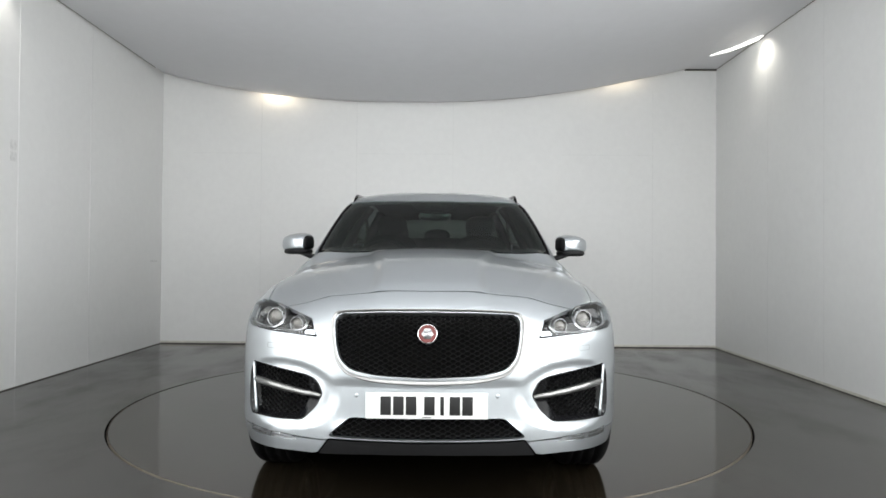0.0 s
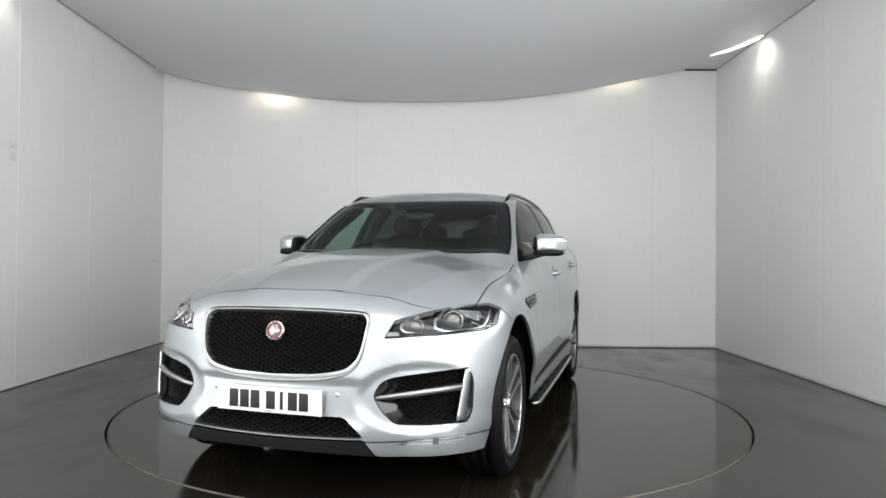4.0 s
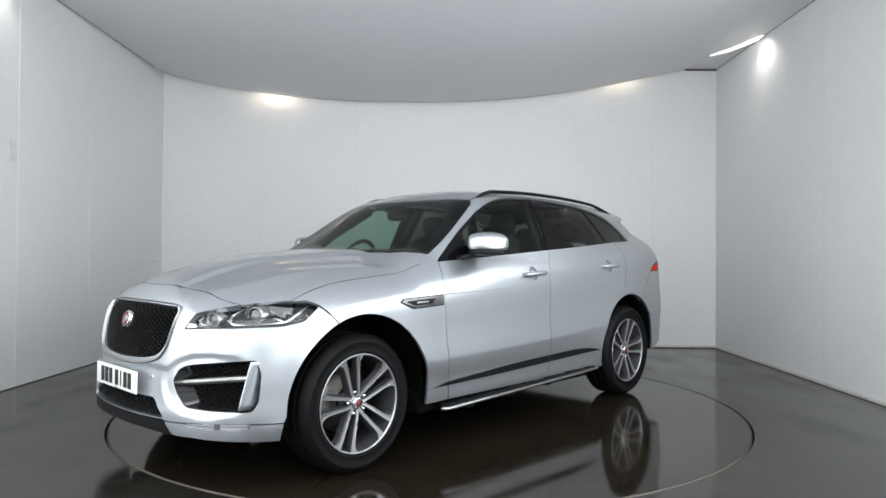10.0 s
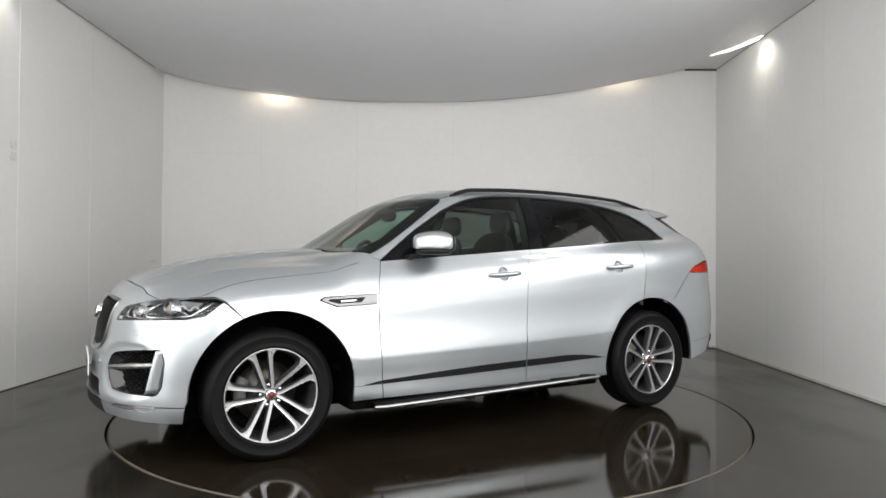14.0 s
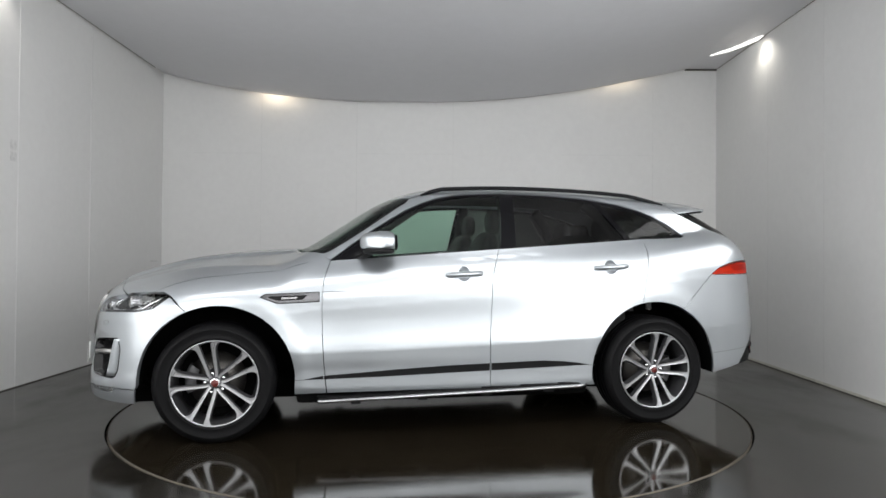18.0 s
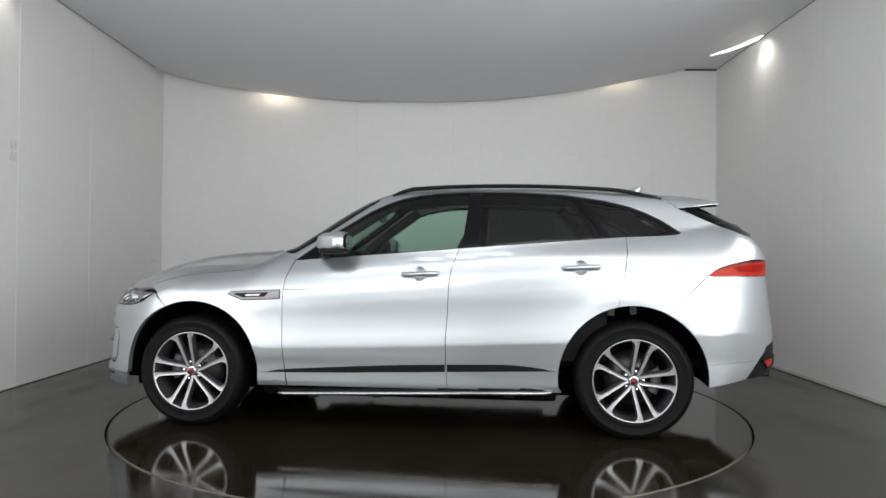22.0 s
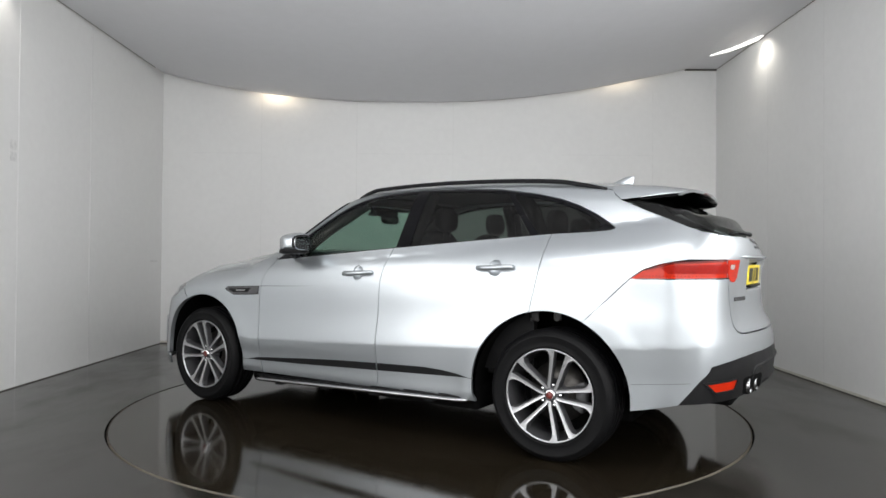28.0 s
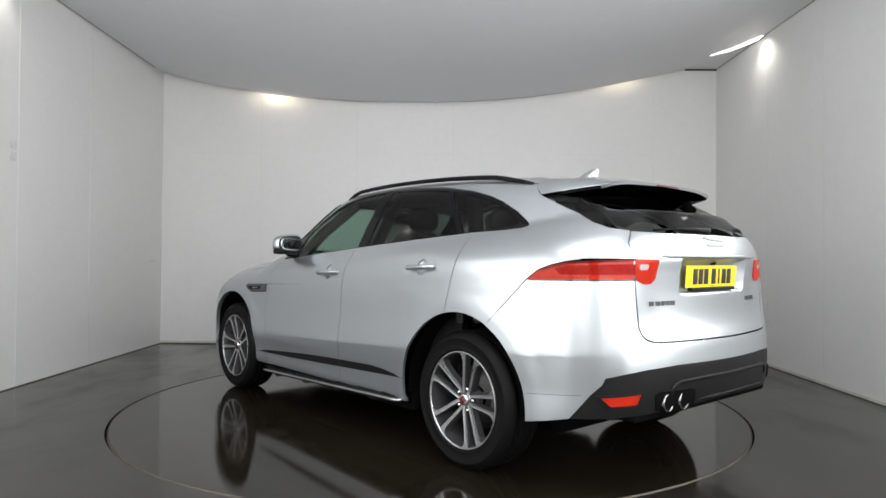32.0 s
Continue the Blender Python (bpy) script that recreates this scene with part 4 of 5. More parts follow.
# ---- wheels ----
def wheel(x, y, out, radius):
    """One wheel, its outer face towards out (1 left, -1 right)."""
    w = new("wheel")
    w.parent, w.location = CAR, (x, y, radius)
    w.rotation_euler = (0, 0, 0 if out > 0 else math.pi)
    k = radius - 0.368
    side = [(0.249, 0.098), (0.256, 0.110), (0.268, 0.119), (0.271, 0.1215), (0.274, 0.119), (0.298, 0.1255), (0.326 + k, 0.1255), (0.329 + k, 0.127), (0.332 + k, 0.125), (0.346 + k, 0.116), (0.358 + k, 0.102), (0.3645 + k, 0.090)]
    tread = [(0.368 + k, 0.080), (0.368 + k, 0.060), (0.360 + k, 0.057), (0.360 + k, 0.047), (0.368 + k, 0.044), (0.368 + k, 0.012), (0.360 + k, 0.009)]
    half = side + tread
    part("tyre", lathe(half + [(r, -h) for r, h in half[::-1]], 72), RUBBER, w, "black road tyre")
    part("rim", lathe([(0.2575, 0.108), (0.2585, 0.1165), (0.2565, 0.1185), (0.2510, 0.1175), (0.2485, 0.112)], 72), ALLOY, w, "machined alloy rim")
    part("barrel", lathe([(0.2485, 0.112), (0.243, 0.085), (0.238, 0.04), (0.230, -0.09), (0.245, -0.10)], 60), ALLOY_DARK, w, "grey inside of the rim")
    disc = part("brake_disc", lathe([(0.06, -0.010), (0.085, -0.030), (0.172, -0.030), (0.172, -0.052), (0.06, -0.052)], 48), STEEL, w)
    cal = lathe([(0.118, 0.006), (0.128, 0.014), (0.176, 0.010), (0.186, -0.004), (0.186, -0.06), (0.118, -0.06)], 16, "y", (radians(-24 if out * x > 0 else 156), radians(34 if out * x > 0 else 214)))
    part("brake_caliper", cal, CASTING, disc, "grey cast brake caliper")
    part("backing", lathe([(0.0, -0.075), (0.236, -0.075)], 48), DARK, w)
    for j in range(5):
        a = math.radians((76 if x > 0 else 105.5) * out + (0 if out > 0 else 180) + 72 * j)
        c, q = math.cos(a), math.sin(a)

        def at(rad, off, h):
            r = math.sqrt(max(rad * rad - off * off, 1e-6))
            return (r * c - off * q, h, r * q + off * c)

        for s in (-1, 1):
            # a slim bar from hub to rim: its inner edge stays straight, its outer edge flares at the rim
            rows = []
            for rad, n0, n1, h in ((0.036, 0.006, 0.026, 0.089), (0.060, 0.0125, 0.0345, 0.092), (0.110, 0.0185, 0.0415, 0.098), (0.160, 0.0235, 0.0480, 0.104), (0.200, 0.0275, 0.0545, 0.109), (0.222, 0.0295, 0.0610, 0.112), (0.238, 0.0315, 0.0740, 0.114), (0.2505, 0.0330, 0.0890, 0.1155)):
                m0, m1 = s * n0, s * n1
                e = s * 0.004
                rows.append([at(rad, m0, h - 0.040), at(rad, m0, h - 0.005), at(rad, m0 + 0.5 * e, h), at(rad, (m0 + m1) / 2, h - 0.0012), at(rad, m1 - e, h), at(rad, m1, h - 0.007), at(rad, m1 + e, h - 0.045)])
            verts = [v for row in rows for v in row]
            fs = [(i * 7 + p, i * 7 + p + 1, i * 7 + p + 8, i * 7 + p + 7) for i in range(len(rows) - 1) for p in range(6)]
            sp = part("spoke", mesh_from(verts, fs), ALLOY_DARK, w, "alloy spoke with machined face", smooth=False)
            sp.data.materials.append(ALLOY)
            for f in sp.data.polygons:
                f.material_index = 1 if f.index % 6 in (2, 3) else 0
        nut = lathe([(0.0, 0.004), (0.007, 0.003), (0.0115, -0.002), (0.0125, -0.008), (0.0125, -0.03)], 6)
        bmesh.ops.translate(nut, vec=(0.058 * c, 0.090, 0.058 * q), verts=nut.verts)
        part("wheel_nut", nut, CHROME, w)
    part("hub", lathe([(0.0, 0.092), (0.030, 0.092), (0.036, 0.086), (0.070, 0.060), (0.080, 0.03)], 40), ALLOY_DARK, w)
    cap = part("hub_cap", lathe([(0.0, 0.104), (0.024, 0.1035), (0.0295, 0.101), (0.031, 0.090)], 32), CHROME, w)
    part("badge", lathe([(0.0, 0.1065), (0.021, 0.1055), (0.0215, 0.103)], 24), RED_BADGE, cap, "round red badge")
    return w


for px, rr in ((AXLE, 0.361), (-1.432, 0.367)):
    wheel(px, 0.80, 1, rr)
    wheel(px, -0.80, -1, rr)


def wells():
    for c in (1.422, -1.422):
        for s in (1, -1):
            prof = [(ARCH_R + 0.010, s * 0.90), (ARCH_R + 0.03, s * 0.60), (ARCH_R + 0.03, s * 0.52), (0.0, s * 0.52)]
            bm = lathe(prof, 40, "y", (math.radians(-4), math.radians(184)))
            bmesh.ops.translate(bm, vec=(c, 0, HUB_Z), verts=bm.verts)
            part("arch_liner", bm, DARK, CAR, "black wheel arch liner")
            if c < 0:
                for x0, x1, y0, z0, z1 in ((-1.325, -1.272, 0.800, 0.760, 0.838), (-1.462, -1.420, 0.800, 0.772, 0.835)):
                    tab = part("arch_bracket", boxed(x0, x1, min(s * y0, s * (y0 + 0.012)), max(s * y0, s * (y0 + 0.012)), z0, z1, 0.004), BRACKET, CAR, "grey bracket inside the wheel arch")
                    mid = (x0 + x1) / 2
                    hook = [(mid + 0.02 * math.cos(t), s * (y0 + 0.016), (z0 + z1) / 2 - 0.008 + 0.024 * math.sin(t)) for t in np.linspace(-2.6, 0.5, 9)]
                    part("hook", tube(hook, 0.0045, 6), STEEL, tab)
    part("underbody", boxed(-1.80, 2.0, -0.58, 0.58, 0.195, 0.34, 0.03), DARK, CAR)
    part("rear_tray", boxed(-2.33, -1.78, -0.66, 0.66, 0.37, 0.43, 0.02), DARK, CAR, "black tray under the tail")
    part("silencer", boxed(-2.16, -1.90, 0.10, 0.58, 0.33, 0.42, 0.04), STEEL, CAR, "dull exhaust silencer")
    part("front_tray", boxed(1.88, 2.16, -0.62, 0.62, 0.262, 0.31, 0.02), DARK, CAR, "black tray under the nose")
    part("sill_floor", boxed(-0.96, 0.96, -0.86, 0.86, 0.21, 0.36, 0.03), DARK, CAR)


wells()


# ---- trim and fittings ----
def ring_sheet(name, view, outer, inner, mat, out, r=0.02, label="", parent=None):
    return sheet(name, view, outer, mat, parent or CAR, holes=[(inner, r)], r=r, gap=0, out=out, lip=0.03, grid=0.02, label=label)


def scaled(poly, k, kz=None):
    p = np.array(poly)
    c = p.mean(0)
    return [tuple(q) for q in c + (p - c) * np.array([k, kz or k])]


def honeycomb(name, view, outline, mat, out, pitch, rise, wire=0.003, label=""):
    """A woven lattice of wavy bars that touch, inside an outline, as one part."""
    poly = rounded(outline, 0.03, 0.0)
    lo, hi = poly.min(0), poly.max(0)
    nu, nv = int((hi[0] - lo[0]) / pitch) + 2, int((hi[1] - lo[1]) / rise) + 2
    paths = []
    for j in range(nv + 1):
        row = []
        for i in range(2 * nu + 1):
            u = lo[0] + (i - 0.5) * pitch / 2
            up = ((i % 4) in (1, 2)) ^ (j % 2 == 1)
            row.append((u, lo[1] + j * rise + (0.38 * rise if up else -0.38 * rise)))
        paths.append(np.array(row))
    verts, faces = [], []
    for row in paths:
        ok = inside(row, poly)
        p3 = lift(view, row)
        n3 = gradient(p3)
        p3 = p3 + n3 * out
        for i in range(len(row) - 1):
            if not (ok[i] and ok[i + 1]):
                continue
            a, b, n = p3[i], p3[i + 1], n3[i]
            d = (b - a) / max(np.linalg.norm(b - a), 1e-6)
            s = np.cross(d, n)
            o = len(verts)
            for q in (a - d * wire * 0.4, b + d * wire * 0.4):
                verts += [q + s * wire, q + n * wire * 1.6, q - s * wire, q - n * wire * 4]
            faces += [(o + k, o + (k + 1) % 4, o + 4 + (k + 1) % 4, o + 4 + k) for k in range(4)]
    me = bpy.data.meshes.new(name)
    me.from_pydata([tuple(v) for v in verts], [], faces)
    me.materials.append(mat)
    ob = new(name, me)
    ob.parent = CAR
    if label:
        ob["label"] = label
    return ob


def cut_corners(poly, times=3):
    p = np.array(poly, float)
    for _ in range(times):
        n = np.roll(p, -1, 0)
        p = np.stack([0.8 * p + 0.2 * n, 0.2 * p + 0.8 * n], 1).reshape(-1, 2)
    return p


def bevel_ring(name, inner, outer, mat, label):
    """A frame round an opening: a raised outer edge, then a slope that runs in to the opening."""
    a, b = cut_corners(inner), cut_corners(outer)
    rows = []
    for f, out in ((1.0, 0.0), (0.97, 0.009), (0.86, 0.012), (0.72, 0.009), (0.3, -0.008), (0.0, -0.022)):
        p = lift("front", a + (b - a) * f)
        rows.append(p + gradient(p) * out)
    n = len(a)
    verts = [tuple(q) for r in rows for q in r]
    faces = [(i * n + k, i * n + (k + 1) % n, (i + 1) * n + (k + 1) % n, (i + 1) * n + k) for i in range(len(rows) - 1) for k in range(n)]
    return part(name, mesh_from(verts, faces), mat, CAR, label)


def funnel(outer, inner):
    """The slanting inner walls of a bumper intake."""
    def walk_round(poly):
        p = np.array(poly + poly[:1], float)
        d = np.concatenate([[0], np.cumsum(np.linalg.norm(np.diff(p, axis=0), axis=1))])
        t = np.linspace(0, d[-1], 61)[:-1]
        return np.stack([np.interp(t, d, p[:, 0]), np.interp(t, d, p[:, 1])], 1)
    rows = []
    for pts, out in ((walk_round(outer), -0.002), (walk_round(inner), -0.046)):
        p = lift("front", pts)
        rows.append(p + gradient(p) * out)
    verts = [tuple(q) for r in rows for q in r]
    faces = [(k, (k + 1) % 60, 60 + (k + 1) % 60, 60 + k) for k in range(60)]
    return part("intake_wall", mesh_from(verts, faces), GLOSS, CAR, "gloss black inner wall of the intake")


def on_body(view, u, v, out=0.0):
    q = lift(view, [(u, v)])
    n = gradient(q)
    return Vector(q[0] + n[0] * out), Vector(n[0])


def facing(n, roll_up=Vector((0, 0, 1))):
    """A turn whose z looks along n and whose y stays upright."""
    z = n.normalized()
    x = roll_up.cross(z).normalized()
    return Matrix((x, z.cross(x), z)).transposed().to_4x4()


def placed(bm, pos, n):
    bmesh.ops.transform(bm, matrix=Matrix.Translation(pos) @ facing(n), verts=bm.verts)
    return bm


def plate(name, x, z, tilt, sgn, mat, label):
    """A number plate whose writing is plain bars."""
    p = part(name, boxed(-0.003, 0.003, -0.26, 0.26, -0.0555, 0.0555, 0.002), mat, CAR, label)
    p.location, p.rotation_euler = (x, 0, z), (0, tilt, 0 if sgn > 0 else math.pi)
    w, g = 0.045, 0.009
    y = (7 * w + 5 * g + 0.033) / 2 - 0.0
    for i in range(7):
        if i == 4:
            y -= 0.033 - g
        ww = w if i != 2 else 0.016
        c = y - w / 2
        part("character_bar", boxed(0.003, 0.0042, c - ww / 2, c + ww / 2, -0.0395, 0.0395, 0.0004), INK, p)
        y -= w + g
    part("maker_bar", boxed(0.003, 0.0038, -0.02, 0.02, -0.051, -0.048), INK, p)
    return p


def front_trim():
    grille = around("front", GRILLE)
    big = around("front", [(y * 1.035 + (0.004 if y > 0 else -0.004 if y < 0 else 0), 0.741 + (z - 0.741) * (1.085 if z > 0.741 else 1.24)) for y, z in GRILLE])
    bevel_ring("grille_surround", grille, big, SATIN, "satin silver grille surround, deeper below")
    honeycomb("grille_mesh", "front", grille, MESH, -0.012, 0.0165, 0.0108, 0.0021, "black honeycomb grille")
    low = around("front", [(0.335, 0.428), (0, 0.428), (-0.335, 0.428), (-0.43, 0.345), (0, 0.345), (0.43, 0.345)])
    honeycomb("lower_mesh", "front", low, MESH, -0.012, 0.0165, 0.0108, 0.0021, "black honeycomb lower grille")
    # round badge
    pos, n = on_body("front", 0.0, 0.789, 0.0)
    badge = part("grille_badge", placed(lathe([(0.0, 0.012), (0.034, 0.012), (0.037, 0.016), (0.043, 0.014), (0.045, 0.0), (0.045, -0.02)], 40, "z"), pos, n), CHROME, CAR, "round chrome badge with red centre")
    part("badge_centre", placed(lathe([(0.0, 0.0155), (0.036, 0.0160), (0.039, 0.0165), (0.039, 0.010)], 32, "z"), pos, n), RED_BADGE, badge, "plain red disc")
    part("badge_shape", placed(lathe([(0.0, 0.022), (0.013, 0.021), (0.027, 0.0155)], 6, "z"), pos, n), BOARD_STEEL, badge)
    plate("front_plate", 2.312, 0.492, 0.0, 1, WHITE_PLATE, "white number plate with plain black bars")
    for s in (1, -1):
        pos, n = on_body("front", s * turn_at("front", 0.523, y=0.306), 0.523)
        part("parking_sensor", placed(lathe([(0.0, 0.002), (0.0085, 0.002), (0.010, 0.0)], 20, "z"), pos, n), PAINT, CAR)
        sg = lambda q: [(s * u, v) for u, v in q]
        intake = around("front", INTAKE)
        outer = around("front", scaled(INTAKE, 1.02, 1.03))
        rim_in = around("front", [(0.535, 0.515), (0.560, 0.565), (0.60, 0.588), (0.70, 0.600), (0.800, 0.614), (0.822, 0.60), (0.832, 0.54), (0.830, 0.47), (0.820, 0.425), (0.800, 0.412), (0.66, 0.420), (0.600, 0.424), (0.570, 0.46)])
        ring_sheet("intake_frame", "front", sg(outer), sg(intake), GLOSS, 0.001, 0.02, "gloss black intake rim")
        funnel(sg(intake), sg(rim_in))
        honeycomb("intake_mesh", "front", sg(intake), MESH, -0.044, 0.0165, 0.0108, 0.0021)
        bar = []
        for y, z in ((0.470, 0.512), (0.54, 0.520), (0.62, 0.530), (0.70, 0.540), (0.806, 0.550)):
            q, n = on_body("front", s * turn_at("front", z, y=y), z, -0.004)
            bar.append(q)
        part("intake_bar", tube(bar, [0.009, 0.013, 0.015, 0.016, 0.016], 10, 1.0), SATIN, CAR, "satin silver cross bar")
        # an upright fin: edge-on from ahead, its broad face fills the opening's outer end from the side
        rows = []
        for z in (0.402, 0.43, 0.47, 0.51, 0.55, 0.59, 0.614, 0.626):
            q = on_body("front", s * turn_at("front", z, y=0.786 + 0.12 * (z - 0.40)), z, 0.008)[0]
            rows.append([q + Vector((dx, s * dy, 0)) for dx, dy in ((-0.004, -0.006), (0.003, -0.001), (0.0, 0.006), (-0.03, 0.016), (-0.085, 0.026), (-0.085, 0.014))])
        verts = [v for row in rows for v in row]
        faces = [(k * 6 + m, k * 6 + (m + 1) % 6, (k + 1) * 6 + (m + 1) % 6, (k + 1) * 6 + m) for k in range(7) for m in range(6)]
        faces += [tuple(range(6)), tuple(range(42, 48))]
        part("intake_blade", mesh_from(verts, faces), PAINT, CAR, "silver upright blade")
        cover = around("front", [(0.690, 0.724), (0.740, 0.726), (0.741, 0.706), (0.691, 0.704)])
        ring_sheet("washer_cover", "front", sg(around("front", [(0.6885, 0.7255), (0.7415, 0.7275), (0.7425, 0.7045), (0.6895, 0.7025)])), sg(cover), SEAM, 0.0006, 0.002)
        slot = around("front", [(0.565, 0.318), (0.60, 0.333), (0.80, 0.344), (0.825, 0.343), (0.82, 0.315), (0.78, 0.310)])
        lamp_ = sheet("bumper_lamp", "front", sg(slot), LENS, CAR, out=0.003, gap=0, grid=0.015, label="clear slim lamp in the bumper")[0]
        bed = sheet("lamp_bed", "front", sg(slot), CHROME, CAR, out=0.0006, gap=0, grid=0.015, thick=False)[0]
        bed.parent = lamp_
        for y0, y1, z0, z1 in ((0.585, 0.812, 0.3235, 0.3265), (0.705, 0.728, 0.314, 0.339), (0.60, 0.815, 0.3365, 0.339)):
            q = around("front", [(y0, z0), (y1, z0 + 0.004 * (y1 > 0.8)), (y1, z1 + 0.004 * (y1 > 0.8)), (y0, z1)])
            ob = sheet("lamp_divider", "front", sg(q), CASTING, CAR, out=0.0018, gap=0, grid=0.015, thick=False)[0]
            ob.parent = lamp_
        # lamp innards
        for y, z, r in ((0.615, 0.832, 0.036), (0.752, 0.855, 0.047)):
            pos, n = on_body("front", s * turn_at("front", z, y=y), z, -0.034)
            ahead = Vector((0.93, s * 0.30, 0.06)).normalized()
            can = part("projector", placed(lathe([(r * 0.84, 0.004), (r * 0.89, 0.014), (r * 0.97, 0.012), (r * 1.10, -0.004), (r * 1.16, -0.07)], 32, "z"), pos, ahead), BOARD_STEEL, CAR, "chrome lamp ring")
            dome = lathe([(0.0, 0.022), (r * 0.35, 0.019), (r * 0.65, 0.010), (r * 0.82, 0.0), (r * 0.82, -0.03)], 32, "z")
            part("lens", placed(dome, pos, ahead), plain_lens(), can)
            tub = lathe([(r * 1.16, -0.012), (r * 1.26, -0.004), (r * 1.36, 0.012), (r * 1.40, 0.010), (r * 1.42, -0.02)], 32, "z", (radians(100 if s > 0 else -130), radians(310 if s > 0 else 80)))
            part("reflector_tub", placed(tub, pos, ahead), SATIN, can, "bright reflector round the lens")
        for path in ([(0.692, 0.878), (0.684, 0.845), (0.694, 0.816), (0.722, 0.800), (0.775, 0.797), (0.835, 0.802), ("x", 1.86, 0.812), ("x", 1.80, 0.850), ("x", 1.745, 0.883)], [(0.560, 0.842), (0.558, 0.815), (0.575, 0.796), (0.62, 0.790), (0.672, 0.794)]):
            line = [on_body("front", s * u, v, -0.016)[0] for u, v in around("front", path)]
            part("running_light", tube(line, [0.004] + [0.0095] * (len(line) - 2) + [0.004], 8, 0.8), CHROME, CAR, "bright curved blade in the headlamp")
        under = around("front", [(0.500, 0.772), (0.512, 0.802), (0.60, 0.792), (0.72, 0.794), (0.80, 0.800), ("x", 1.88, 0.804), ("x", 1.80, 0.822), ("x", 1.785, 0.812), ("x", 1.88, 0.791), (0.80, 0.787), (0.71, 0.782), (0.628, 0.779)])
        sheet("lamp_sill", "front", sg(under), GLOSS, CAR, out=-0.006, gap=0, grid=0.015, label="gloss black lower edge of the headlamp")
        tip = around("front", [(0.503, 0.776), (0.509, 0.796), (0.548, 0.794), (0.556, 0.779)])
        sheet("lamp_tip", "front", sg(tip), CHROME, CAR, out=-0.003, gap=0, grid=0.015, label="bright inner tip of the headlamp")
        for x0, x1, z0, z1 in ((1.90, 1.87, 0.872, 0.842), (1.87, 1.845, 0.842, 0.868), (1.845, 1.82, 0.868, 0.846), (1.905, 1.875, 0.835, 0.818)):
            shard = around("front", [("x", x0, z0), ("x", x0 - 0.016, z0), ("x", x1 - 0.006, z1), ("x", x1, z1)])
            sheet("lamp_shard", "front", sg(shard), CHROME, CAR, out=-0.020, gap=0, grid=0.012, label="bright facet inside the headlamp")
        fin = around("front", [("x", 1.89, 0.895), ("x", 1.80, 0.885), ("x", 1.83, 0.855), ("x", 1.90, 0.86)])
        sheet("lamp_fin", "front", sg(fin), SATIN, CAR, out=-0.022, gap=0, grid=0.012)
        # side vent
        v = [(1.172, 0.874), (1.150, 0.889), (0.829, 0.903), (0.829, 0.851), (0.90, 0.846), (1.077, 0.840)]
        hole = [(1.135, 0.870), (1.120, 0.879), (0.90, 0.887), (0.93, 0.859), (1.07, 0.853)]
        vent = mirrored_sheet("side_vent", v, DARK_CHROME, s, 0.008, [(hole, 0.004)], "satin silver side vent")
        ob = mirrored_sheet("vent_outline", [(1.182, 0.8735), (1.154, 0.894), (0.826, 0.908), (0.826, 0.846), (0.90, 0.841), (1.079, 0.834)], BLACK, s, 0.003, [])
        ob.parent = vent
        # a pressed line's shade, laid on the door as a dark tapering strip
        mirrored_sheet("crease_shade", [(0.808, 0.9090), (0.808, 0.9040), (0.29, 0.9215), (0.29, 0.9220)], ALLOY_DARK, s, 0.0012, [], "thin dark strip as the shade of a pressed line", 0.0, 0.0)
        mirrored_sheet("sill_seam", [(0.968, 0.3735), (0.968, 0.3705), (0.79, 0.3735), (0.79, 0.3765)], SEAM, s, 0.0010, [], "", 0.0, 0.0)
        mirrored_sheet("sill_seam", [(-0.93, 0.4175), (-0.93, 0.4205), (-0.978, 0.4205), (-0.978, 0.4175)], SEAM, s, 0.0010, [], "", 0.0, 0.0)
        mirrored_sheet("bumper_seam", [(-1.885, 0.4745), (-1.885, 0.4770), (-2.03, 0.4895), (-2.165, 0.5005), (-2.165, 0.4980), (-2.03, 0.4870)], SEAM, s, 0.0010, [], "", 0.0, 0.0)
        ob = mirrored_sheet("vent_mesh", hole, BLACK, s, 0.005, [])
        ob.parent = vent
        ob = mirrored_sheet("vent_bar", [(1.055, 0.862), (1.055, 0.872), (0.955, 0.876), (0.965, 0.866)], BOARD_STEEL, s, 0.0085, [])
        ob.parent = vent


LENSES = []


def plain_lens():
    if not LENSES:
        LENSES.append(plain("projector_glass", (0.16, 0.15, 0.135), 0.12, 0.3, coat=1.0))
    return LENSES[0]


def mirrored_sheet(name, poly, mat, s, out, holes, label="", r=0.004, lip=0.012):
    obs = sheet(name, "side", poly, mat, CAR, holes=holes, out=out, gap=0, r=r, grid=0.02, lip=lip, label=label, mirror=True)
    keep, drop = (obs[0], obs[1]) if s > 0 else (obs[1], obs[0])
    bpy.data.objects.remove(drop)
    return keep


front_trim()


def bean(rx, ry, rz, sq=2.6, n=24, m=14):
    """A rounded box: a superellipsoid."""
    def pw(v, e):
        return math.copysign(abs(v) ** e, v)
    verts, faces = [], []
    e = 2 / sq
    for i in range(m + 1):
        a = -math.pi / 2 + math.pi * i / m
        for k in range(n):
            b = 2 * math.pi * k / n
            verts.append((rx * pw(math.cos(a), e) * pw(math.cos(b), e), ry * pw(math.cos(a), e) * pw(math.sin(b), e), rz * pw(math.sin(a), e)))
    for i in range(m):
        for k in range(n):
            faces.append((i * n + k, i * n + (k + 1) % n, (i + 1) * n + (k + 1) % n, (i + 1) * n + k))
    bm = mesh_from(verts, faces)
    bmesh.ops.remove_doubles(bm, verts=bm.verts, dist=1e-5)
    return bm


